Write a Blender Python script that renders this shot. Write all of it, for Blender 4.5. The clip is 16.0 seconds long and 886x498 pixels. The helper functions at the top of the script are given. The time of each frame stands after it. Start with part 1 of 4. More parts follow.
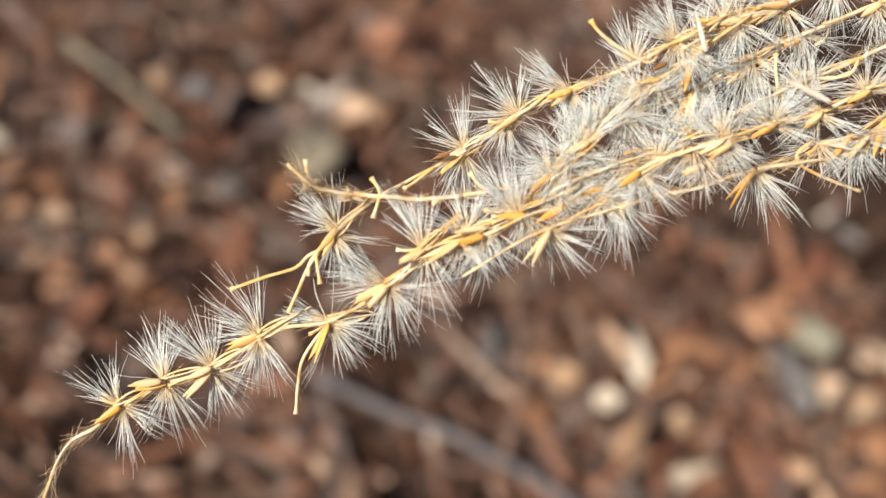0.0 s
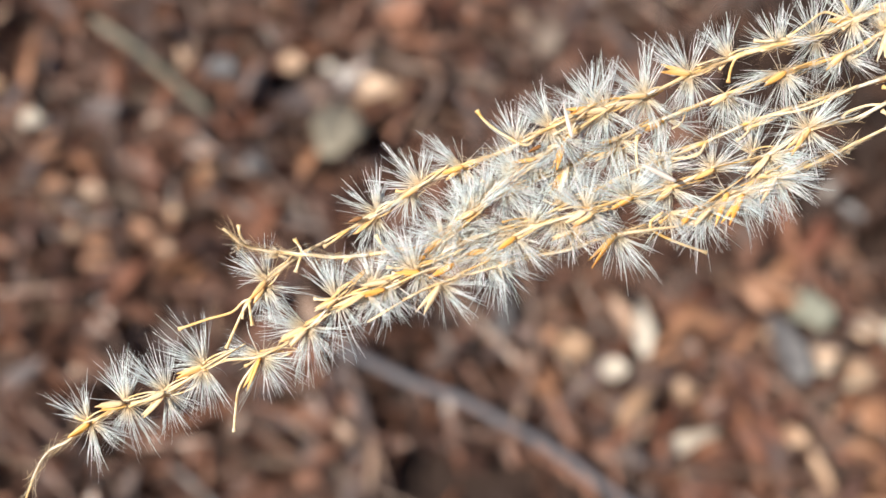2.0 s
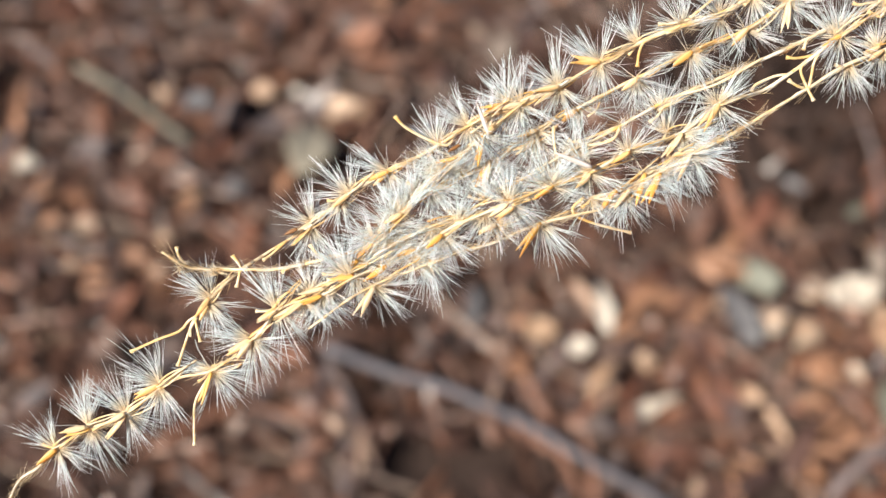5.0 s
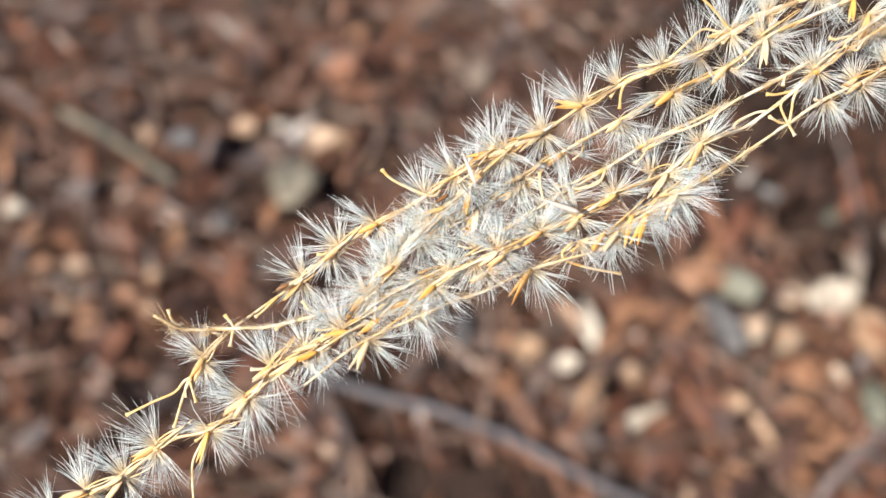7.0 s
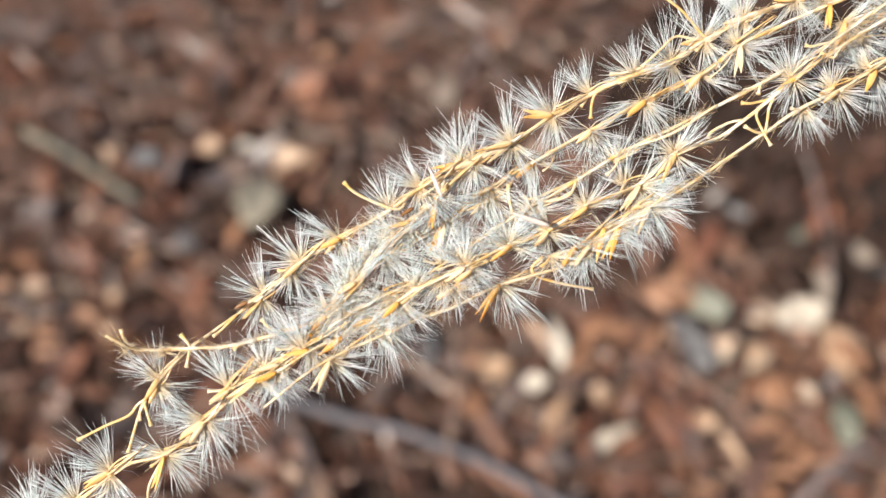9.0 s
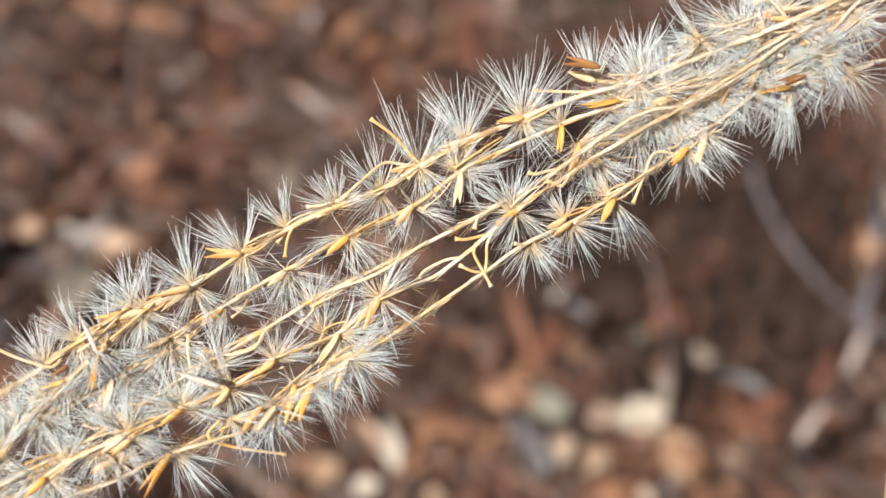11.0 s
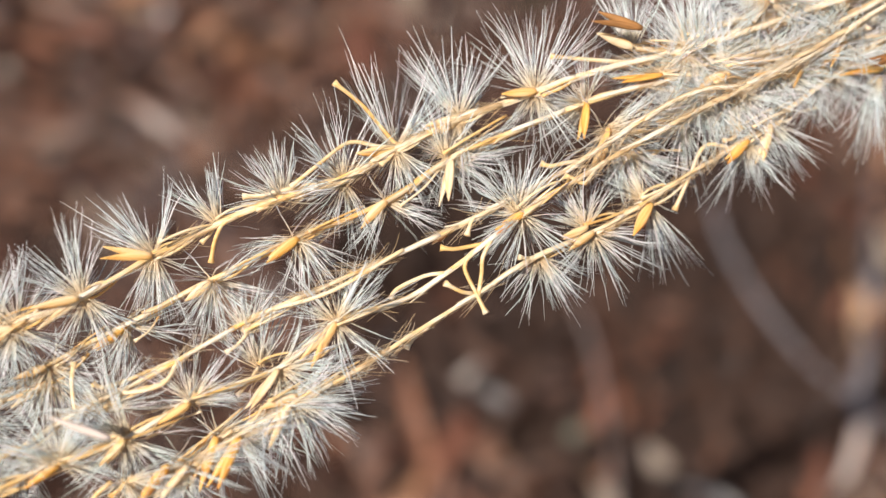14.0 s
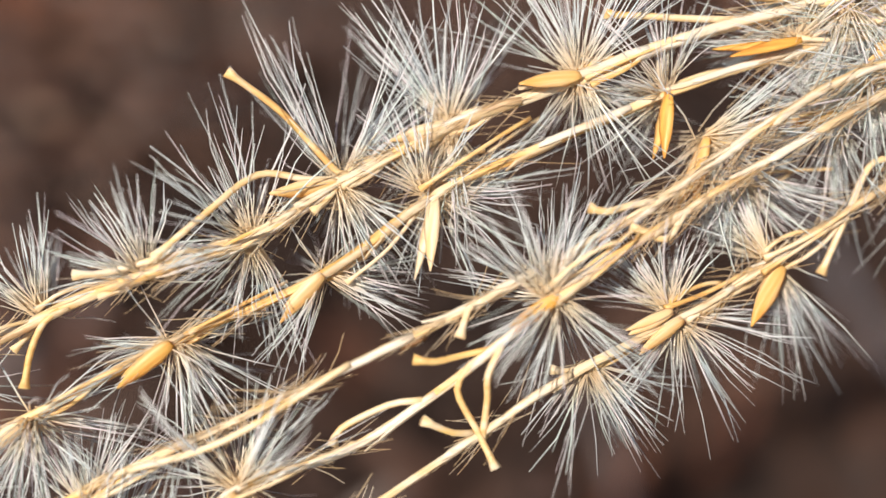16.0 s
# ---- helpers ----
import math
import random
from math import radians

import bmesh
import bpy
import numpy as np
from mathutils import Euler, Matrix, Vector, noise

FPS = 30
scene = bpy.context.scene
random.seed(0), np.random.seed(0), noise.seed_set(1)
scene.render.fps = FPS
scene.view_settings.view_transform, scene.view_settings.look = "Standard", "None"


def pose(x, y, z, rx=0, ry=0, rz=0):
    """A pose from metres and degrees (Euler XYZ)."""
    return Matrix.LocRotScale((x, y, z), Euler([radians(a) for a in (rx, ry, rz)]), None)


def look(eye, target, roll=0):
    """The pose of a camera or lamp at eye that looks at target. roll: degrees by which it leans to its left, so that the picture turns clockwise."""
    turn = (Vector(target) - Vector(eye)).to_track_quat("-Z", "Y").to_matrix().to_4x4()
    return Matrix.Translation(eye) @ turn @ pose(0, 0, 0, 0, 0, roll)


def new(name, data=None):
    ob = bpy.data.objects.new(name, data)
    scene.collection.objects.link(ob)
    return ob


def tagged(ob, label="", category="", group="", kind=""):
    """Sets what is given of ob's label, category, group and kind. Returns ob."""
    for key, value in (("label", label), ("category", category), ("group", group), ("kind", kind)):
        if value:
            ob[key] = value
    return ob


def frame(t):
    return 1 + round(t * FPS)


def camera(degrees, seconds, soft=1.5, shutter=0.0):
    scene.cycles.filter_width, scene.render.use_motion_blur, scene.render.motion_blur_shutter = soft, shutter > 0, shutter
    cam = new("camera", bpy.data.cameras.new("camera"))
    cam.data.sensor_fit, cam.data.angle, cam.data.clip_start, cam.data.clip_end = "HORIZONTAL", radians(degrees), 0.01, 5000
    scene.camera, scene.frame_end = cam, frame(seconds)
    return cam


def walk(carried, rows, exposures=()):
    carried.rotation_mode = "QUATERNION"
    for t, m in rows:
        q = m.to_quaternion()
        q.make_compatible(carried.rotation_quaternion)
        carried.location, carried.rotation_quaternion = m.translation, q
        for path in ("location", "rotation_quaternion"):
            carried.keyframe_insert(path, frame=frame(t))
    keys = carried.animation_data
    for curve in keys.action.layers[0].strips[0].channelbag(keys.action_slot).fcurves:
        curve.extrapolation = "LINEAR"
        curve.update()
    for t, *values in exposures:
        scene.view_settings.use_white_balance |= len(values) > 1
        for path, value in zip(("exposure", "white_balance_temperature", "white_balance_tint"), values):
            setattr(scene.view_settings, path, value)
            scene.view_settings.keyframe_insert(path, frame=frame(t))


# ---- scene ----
# A dry plume of silver grass, close up, over sunlit woodland litter.
DEGREES = 45.0
cam = camera(DEGREES, 16.0, soft=1.5)
PATH = [
    (0.0, pose(-0.02721, 0.05133, 0.55346, 37.538, -4.468, 5.065)),
    (0.5, pose(-0.02869, 0.05222, 0.55770, 37.578, -4.881, 5.479)),
    (1.0, pose(-0.02784, 0.05167, 0.56631, 37.070, -5.246, 5.820)),
    (1.5, pose(-0.03348, 0.04608, 0.58440, 35.530, -5.284, 5.947)),
    (2.0, pose(-0.02965, 0.04639, 0.59141, 34.591, -3.785, 5.626)),
    (2.5, pose(-0.03047, 0.05055, 0.59090, 34.261, -2.524, 4.996)),
    (3.0, pose(-0.02814, 0.05539, 0.58272, 34.204, -2.151, 3.780)),
    (3.5, pose(-0.02681, 0.05747, 0.58899, 34.239, -2.216, 1.936)),
    (3.7, pose(-0.02661, 0.05420, 0.59244, 34.356, -2.389, 1.700)),
    (5.8, pose(0.00207, -0.00809, 0.64249, 36.152, 0.017, 1.298)),
    (6.0, pose(0.00036, -0.00437, 0.63848, 36.195, 0.136, 0.764)),
    (6.5, pose(-0.00025, -0.00434, 0.64385, 36.712, 0.280, -0.078)),
    (7.0, pose(-0.00011, -0.00005, 0.64085, 36.928, 0.475, -0.602)),
    (7.5, pose(-0.00743, 0.00185, 0.63976, 36.639, 0.306, -1.050)),
    (8.0, pose(-0.00237, 0.00201, 0.63698, 36.821, 0.603, -1.246)),
    (8.5, pose(0.00182, -0.00006, 0.63881, 37.401, 0.472, -1.422)),
    (9.0, pose(0.00693, 0.00070, 0.63061, 38.373, -0.400, -1.504)),
    (9.5, pose(0.02527, 0.00634, 0.61815, 39.515, -1.266, -2.063)),
    (10.0, pose(0.03284, 0.00795, 0.61020, 41.386, -3.014, -3.817)),
    (10.2, pose(0.03086, 0.00779, 0.61049, 42.006, -4.185, -3.780)),
    (12.3, pose(0.04086, 0.03552, 0.60337, 45.484, -7.720, -6.641)),
    (12.5, pose(0.04178, 0.03629, 0.60370, 45.644, -8.204, -6.745)),
    (13.0, pose(0.05396, 0.04606, 0.61183, 45.257, -8.296, -7.234)),
    (13.5, pose(0.06099, 0.05253, 0.61502, 45.237, -8.260, -7.768)),
    (13.7, pose(0.06312, 0.05953, 0.60757, 45.237, -8.260, -7.768)),
    (14.0, pose(0.09654, 0.16912, 0.49083, 45.022, -8.741, -7.674)),
    (14.5, pose(0.10869, 0.21099, 0.45436, 45.260, -8.935, -7.750)),
    (15.0, pose(0.14616, 0.29095, 0.35349, 47.410, -9.185, -7.950)),
    (15.5, pose(0.16970, 0.37019, 0.30453, 45.507, -9.657, -8.210)),
    (16.0, pose(0.18221, 0.37573, 0.29007, 45.142, -9.689, -9.301)),
]
walk(cam, PATH, [(0.0, 0.65, 6990, 12), (0.6, 0.70, 6900, 12), (1.1, 0.75, 6530, 11), (1.7, 0.77, 6360, 11), (6.0, 0.82, 6350, 11), (9.0, 0.80, 6350, 11), (10.2, 0.68, 6430, 12),
                 (12.0, 0.56, 6480, 13), (13.5, 0.52, 6500, 14), (14.4, 0.48, 6600, 14.5), (15.0, 0.56, 6620, 14.5), (15.5, 0.43, 6580, 15.5), (16.0, 0.34, 6620, 15.0)])

# ---- light ----
SUN_ELEVATION, SUN_AZIMUTH = 45.0, 231.0      # degrees; azimuth clockwise from +y
world = bpy.data.worlds.new("sky")
scene.world = world
world.use_nodes = True
sky = world.node_tree.nodes.new("ShaderNodeTexSky")
sky.sky_type, sky.sun_disc = "NISHITA", False
sky.sun_elevation, sky.sun_rotation = radians(SUN_ELEVATION), radians(SUN_AZIMUTH)
background = world.node_tree.nodes["Background"]
background.inputs["Strength"].default_value = 0.05
world.node_tree.links.new(sky.outputs["Color"], background.inputs["Color"])
sun = new("sun", bpy.data.lights.new("sun", "SUN"))
sun.data.energy, sun.data.angle, sun.data.color = 5.0, radians(0.53), (1.0, 0.915, 0.775)
e, a = radians(SUN_ELEVATION), radians(SUN_AZIMUTH)
sun.matrix_world = look((3 * math.cos(e) * math.sin(a), 3 * math.cos(e) * math.cos(a), 3 * math.sin(e)), (0, 0, 0))

MM = 0.001
rnd = random.Random(7)


# ---- materials ----
def material(name, colours, scale, rough=0.6, spread="object", bump=0.15, translucent=0.0, amount=1.0, grain=8.0, streak=None, clear=0.0, pick_share=0.75, bleach=None):
    """Colour from a ramp picked per object or per island, mottled by noise at two scales, with fine relief."""
    m = bpy.data.materials.new(name)
    m.use_nodes = True
    nt = m.node_tree
    n, link = nt.nodes, nt.links.new
    bsdf, out = n["Principled BSDF"], n["Material Output"]
    coord = n.new("ShaderNodeTexCoord")
    big, fine = n.new("ShaderNodeTexNoise"), n.new("ShaderNodeTexNoise")
    for node, s, d in ((big, scale, 4), (fine, scale * grain, 5)):
        node.inputs["Scale"].default_value, node.inputs["Detail"].default_value = s, d
        if streak is None:
            link(coord.outputs["Object"], node.inputs["Vector"])
        else:
            grainwise = n.new("ShaderNodeMapping")
            grainwise.inputs["Rotation"].default_value = (0, 0, radians(-streak))
            grainwise.inputs["Scale"].default_value = (0.12, 1, 1)
            link(coord.outputs["Object"], grainwise.inputs["Vector"])
            link(grainwise.outputs[0], node.inputs["Vector"])
    pick = n.new("ShaderNodeObjectInfo").outputs["Random"] if spread == "object" else n.new("ShaderNodeNewGeometry").outputs["Random Per Island"]
    add = n.new("ShaderNodeMath")
    add.operation = "MULTIPLY_ADD"
    add.inputs[1].default_value = 0.55 * amount
    link(big.outputs["Fac"], add.inputs[0])
    part2 = n.new("ShaderNodeMath")
    part2.operation = "MULTIPLY_ADD"
    part2.inputs[1].default_value, part2.inputs[2].default_value = pick_share, 0.215 - 0.5 * pick_share - 0.275 * (amount - 1)
    link(pick, part2.inputs[0])
    link(part2.outputs[0], add.inputs[2])
    ramp = n.new("ShaderNodeValToRGB")
    while len(ramp.color_ramp.elements) < len(colours):
        ramp.color_ramp.elements.new(0.5)
    for i, c in enumerate(colours):
        ramp.color_ramp.elements[i].position = i / max(1, len(colours) - 1)
        ramp.color_ramp.elements[i].color = (*c, 1)
    link(add.outputs[0], ramp.inputs["Fac"])
    skin = ramp.outputs["Color"]
    if bleach:
        along, part_way, pale = n.new("ShaderNodeSeparateXYZ"), n.new("ShaderNodeMapRange"), n.new("ShaderNodeMix")
        link(coord.outputs["Object"], along.inputs[0])
        part_way.inputs["From Min"].default_value, part_way.inputs["From Max"].default_value, part_way.inputs["To Max"].default_value = bleach[0], bleach[1], 0.85
        link(along.outputs["X"], part_way.inputs["Value"])
        pale.data_type = "RGBA"
        pale.inputs[7].default_value = (0.93, 0.82, 0.66, 1)
        link(part_way.outputs[0], pale.inputs[0])
        link(skin, pale.inputs[6])
        skin = pale.outputs[2]
    mottle = n.new("ShaderNodeMix")
    mottle.data_type, mottle.blend_type = "RGBA", "OVERLAY"
    mottle.inputs[0].default_value = 0.45
    link(skin, mottle.inputs[6])
    link(fine.outputs["Fac"], mottle.inputs[7])
    link(mottle.outputs[2], bsdf.inputs["Base Color"])
    roughness = n.new("ShaderNodeMapRange")
    roughness.inputs["To Min"].default_value, roughness.inputs["To Max"].default_value = rough - 0.12, min(1, rough + 0.15)
    link(fine.outputs["Fac"], roughness.inputs["Value"])
    link(roughness.outputs[0], bsdf.inputs["Roughness"])
    relief = n.new("ShaderNodeBump")
    relief.inputs["Strength"].default_value, relief.inputs["Distance"].default_value = bump, 0.3 / (scale * grain)
    link(fine.outputs["Fac"], relief.inputs["Height"])
    link(relief.outputs["Normal"], bsdf.inputs["Normal"])
    if translucent:
        glow, mix = n.new("ShaderNodeBsdfTranslucent"), n.new("ShaderNodeMixShader")
        mix.inputs[0].default_value = translucent
        link(mottle.outputs[2], glow.inputs["Color"])
        link(bsdf.outputs[0], mix.inputs[1])
        link(glow.outputs[0], mix.inputs[2])
        link(mix.outputs[0], out.inputs["Surface"])
        if clear:
            glass, thin = n.new("ShaderNodeBsdfTransparent"), n.new("ShaderNodeMixShader")
            thin.inputs[0].default_value = clear
            link(mix.outputs[0], thin.inputs[1])
            link(glass.outputs[0], thin.inputs[2])
            link(thin.outputs[0], out.inputs["Surface"])
    return m


STRAW = material("straw", [(0.62, 0.33, 0.11), (0.87, 0.57, 0.20), (0.92, 0.68, 0.33), (0.95, 0.83, 0.62), (0.88, 0.60, 0.20), (0.66, 0.35, 0.10)], 700, 0.38, bump=0.5, translucent=0.32, grain=4, streak=24, amount=2.0, pick_share=0.4, bleach=(0.014, 0.036))
HUSK = material("husk", [(0.77, 0.37, 0.07), (0.90, 0.54, 0.13), (0.92, 0.67, 0.33), (0.95, 0.82, 0.60), (0.90, 0.54, 0.13)], 1100, 0.38, bump=0.6, translucent=0.38, grain=4, streak=0, amount=1.7, pick_share=0.6)
BROWN = material("brown_husk", [(0.13, 0.055, 0.025), (0.34, 0.16, 0.055), (0.60, 0.31, 0.11)], 1300, 0.4, bump=0.6, translucent=0.2, grain=4, streak=0, amount=1.5, pick_share=0.5)
BLEACHED = material("bleached_husk", [(0.66, 0.52, 0.42), (0.82, 0.72, 0.66), (0.90, 0.84, 0.80)], 1100, 0.35, bump=0.5, translucent=0.35, grain=4, streak=0, amount=1.2, pick_share=0.5)
PAPER = material("papery_sheath", [(0.56, 0.38, 0.20), (0.78, 0.60, 0.36), (0.88, 0.77, 0.58), (0.92, 0.87, 0.77), (0.76, 0.55, 0.30)], 800, 0.32, bump=0.7, translucent=0.35, grain=4, streak=24, amount=1.8, pick_share=0.6)
FUZZ = material("stem_fuzz", [(0.68, 0.49, 0.27), (0.84, 0.68, 0.45), (0.92, 0.85, 0.72)], 900, 0.3, "island", bump=0.0, translucent=0.4, clear=0.15)


def silky(name):
    """Silvery hairs: straw-tinted where they leave the node, clear and cool towards the tip, each with a faint hue that
    paints in coloured glints.
    """
    m = bpy.data.materials.new(name)
    m.use_nodes = True
    n, link = m.node_tree.nodes, m.node_tree.links.new
    bsdf = n["Principled BSDF"]
    far = n.new("ShaderNodeVectorMath")
    far.operation = "LENGTH"
    link(n.new("ShaderNodeTexCoord").outputs["Object"], far.inputs[0])
    reach = n.new("ShaderNodeMapRange")
    reach.inputs["From Min"].default_value, reach.inputs["From Max"].default_value = 0.0003, 0.0026
    link(far.outputs["Value"], reach.inputs["Value"])
    hue = n.new("ShaderNodeValToRGB")
    # cool, green and pink casts: coloured glints put into the hair colour
    glint_tints = [(0.78, 0.84, 0.87), (0.87, 0.94, 0.96), (0.93, 0.97, 0.98), (0.83, 0.95, 0.92), (0.96, 0.90, 0.95), (0.97, 0.98, 0.98), (0.78, 0.91, 0.97)]
    while len(hue.color_ramp.elements) < len(glint_tints):
        hue.color_ramp.elements.new(0.5)
    for i, c in enumerate(glint_tints):
        hue.color_ramp.elements[i].position, hue.color_ramp.elements[i].color = i / (len(glint_tints) - 1), (*c, 1)
    link(n.new("ShaderNodeNewGeometry").outputs["Random Per Island"], hue.inputs["Fac"])
    tint = n.new("ShaderNodeMix")
    tint.data_type = "RGBA"
    tint.inputs[6].default_value = (0.93, 0.76, 0.50, 1)
    link(reach.outputs[0], tint.inputs[0])
    link(hue.outputs["Color"], tint.inputs[7])
    link(tint.outputs[2], bsdf.inputs["Base Color"])
    bsdf.inputs["Roughness"].default_value = 0.2
    glow, clear = n.new("ShaderNodeBsdfTranslucent"), n.new("ShaderNodeBsdfTransparent")
    link(tint.outputs[2], glow.inputs["Color"])
    body, thin = n.new("ShaderNodeMixShader"), n.new("ShaderNodeMixShader")
    body.inputs[0].default_value, thin.inputs[0].default_value = 0.40, 0.08
    link(bsdf.outputs[0], body.inputs[1])
    link(glow.outputs[0], body.inputs[2])
    link(body.outputs[0], thin.inputs[1])
    link(clear.outputs[0], thin.inputs[2])
    link(thin.outputs[0], n["Material Output"].inputs["Surface"])
    return m


HAIR = silky("hair")
NEEDLE = material("needle_litter", [(0.010, 0.006, 0.005), (0.060, 0.028, 0.020), (0.19, 0.092, 0.060), (0.060, 0.040, 0.034), (0.52, 0.36, 0.26)], 60, 0.38, "island")
TWIG = material("twigs", [(0.035, 0.023, 0.019), (0.09, 0.06, 0.05), (0.15, 0.105, 0.085), (0.22, 0.16, 0.125)], 40, 0.6, "island")
MIXED = material("mixed_leaves", [(0.012, 0.007, 0.006), (0.050, 0.024, 0.018), (0.125, 0.058, 0.038), (0.24, 0.112, 0.068), (0.09, 0.078, 0.082), (0.16, 0.105, 0.084), (0.46, 0.30, 0.205)], 50, 0.42, "island")
DARK_LEAVES = material("dark_leaves", [(0.010, 0.005, 0.004), (0.030, 0.014, 0.009), (0.075, 0.034, 0.021)], 50, 0.78, "island")
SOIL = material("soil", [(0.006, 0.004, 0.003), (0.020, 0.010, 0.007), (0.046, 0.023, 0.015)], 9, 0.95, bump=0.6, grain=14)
LEAVES = {
    # bone: pale leaves, and small round ones that paint in bright glints
    "bone": material("bone_glint_leaf", [(0.38, 0.31, 0.24), (0.50, 0.44, 0.37), (0.58, 0.53, 0.46)], 90, 0.4),
    "tan": material("tan_leaf", [(0.294, 0.18, 0.106), (0.451, 0.3, 0.201), (0.549, 0.4, 0.295)], 60, 0.5),
    "orange": material("orange_leaf", [(0.216, 0.1, 0.0531), (0.304, 0.155, 0.0885), (0.392, 0.22, 0.142)], 60, 0.45),
    "rust": material("rust_leaf", [(0.098, 0.04, 0.026), (0.186, 0.075, 0.0472), (0.265, 0.12, 0.0708)], 60, 0.5),
    "grey": material("grey_leaf", [(0.16, 0.12, 0.10), (0.27, 0.22, 0.18), (0.36, 0.30, 0.24)], 60, 0.6),
    "olive": material("olive_leaf", [(0.11, 0.112, 0.085), (0.18, 0.182, 0.145), (0.24, 0.243, 0.20)], 60, 0.6),
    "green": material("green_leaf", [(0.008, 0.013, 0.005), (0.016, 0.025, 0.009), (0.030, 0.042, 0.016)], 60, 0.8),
    "pale": material("pale_olive_leaf", [(0.20, 0.175, 0.135), (0.28, 0.25, 0.195), (0.34, 0.31, 0.25)], 60, 0.5),
    "slate": material("blue_grey_leaf", [(0.08, 0.075, 0.078), (0.15, 0.145, 0.15), (0.23, 0.225, 0.23)], 60, 0.45),
    "umber": material("umber_leaf", [(0.0343, 0.018, 0.0153), (0.0735, 0.035, 0.026), (0.118, 0.06, 0.0472)], 60, 0.6),
}
BARK = {
    "bark": material("bark", [(0.09, 0.06, 0.055), (0.17, 0.13, 0.125), (0.26, 0.21, 0.20)], 60, 0.8, bump=0.6),
    "slate": material("grey_bark", [(0.08, 0.073, 0.082), (0.145, 0.137, 0.155), (0.21, 0.20, 0.225)], 60, 0.7, bump=0.6),
    "grey": material("weathered_wood", [(0.22, 0.17, 0.13), (0.34, 0.28, 0.22), (0.46, 0.39, 0.31)], 60, 0.8, bump=0.6),
    "pink": material("peeled_wood", [(0.26, 0.17, 0.14), (0.46, 0.35, 0.31), (0.66, 0.56, 0.51)], 90, 0.6, bump=0.6),
    "olive": material("mossy_bark", [(0.085, 0.08, 0.062), (0.14, 0.133, 0.105), (0.20, 0.19, 0.15)], 60, 0.8, bump=0.6),
}


# ---- building helpers ----
def part(name, bm, mat, parent=None, label="", at=None):
    """One mesh object from a bmesh, under a thing or a part."""
    me = bpy.data.meshes.new(name)
    bm.to_mesh(me)
    bm.free()
    me.polygons.foreach_set("use_smooth", [True] * len(me.polygons))
    me.materials.append(mat)
    ob = new(name, me)
    ob.parent = parent
    if at is not None:
        ob.location = at
    return tagged(ob, label)


def spline(points, step):
    """A smooth curve through the points, sampled about every step."""
    p = [Vector(q) for q in points]
    p = [p[0] * 2 - p[1]] + p + [p[-1] * 2 - p[-2]]
    out = []
    for i in range(1, len(p) - 2):
        a, b, c, d = p[i - 1:i + 3]
        n = max(1, round((c - b).length / step))
        for k in range(n):
            u = k / n
            out.append(0.5 * (2 * b + (c - a) * u + (2 * a - 5 * b + 4 * c - d) * u * u + (3 * b - a - 3 * c + d) * u ** 3))
    return out + [p[-2]]


def tube(bm, path, radius, sides=7, ribs=0.0, flat=0.0):
    """A closed tube along a path; radius(u) gives its thickness at u from 0 to 1; ribs run lengthwise and wander."""
    rings, n = [], len(path)
    side = Vector((0.3, 0.2, 1)).normalized()
    for i, p in enumerate(path):
        way = (path[min(i + 1, n - 1)] - path[max(i - 1, 0)]).normalized()
        side = (side - way * side.dot(way)).normalized()
        other = way.cross(side)
        r = radius(i / (n - 1))
        ring = []
        for k in range(sides):
            f = k * math.tau / sides
            swell = 1 + flat * math.cos(2 * f + i * 0.035) + ribs * noise.noise(Vector((3 * math.cos(f), 3 * math.sin(f), i * 0.06)))
            ring.append(bm.verts.new(p + r * swell * (math.cos(f) * side + math.sin(f) * other)))
        rings.append(ring)
    for a, b in zip(rings, rings[1:]):
        for k in range(sides):
            bm.faces.new((a[k], a[(k + 1) % sides], b[(k + 1) % sides], b[k]))
    bm.faces.new(rings[0][::-1])
    bm.faces.new(rings[-1])


# ---- the plume ----
plume = tagged(new("silver_grass_plume"), "dry silver grass plume with golden stems and white silky tufts", "grass plume")
plume.empty_display_size = 0.01


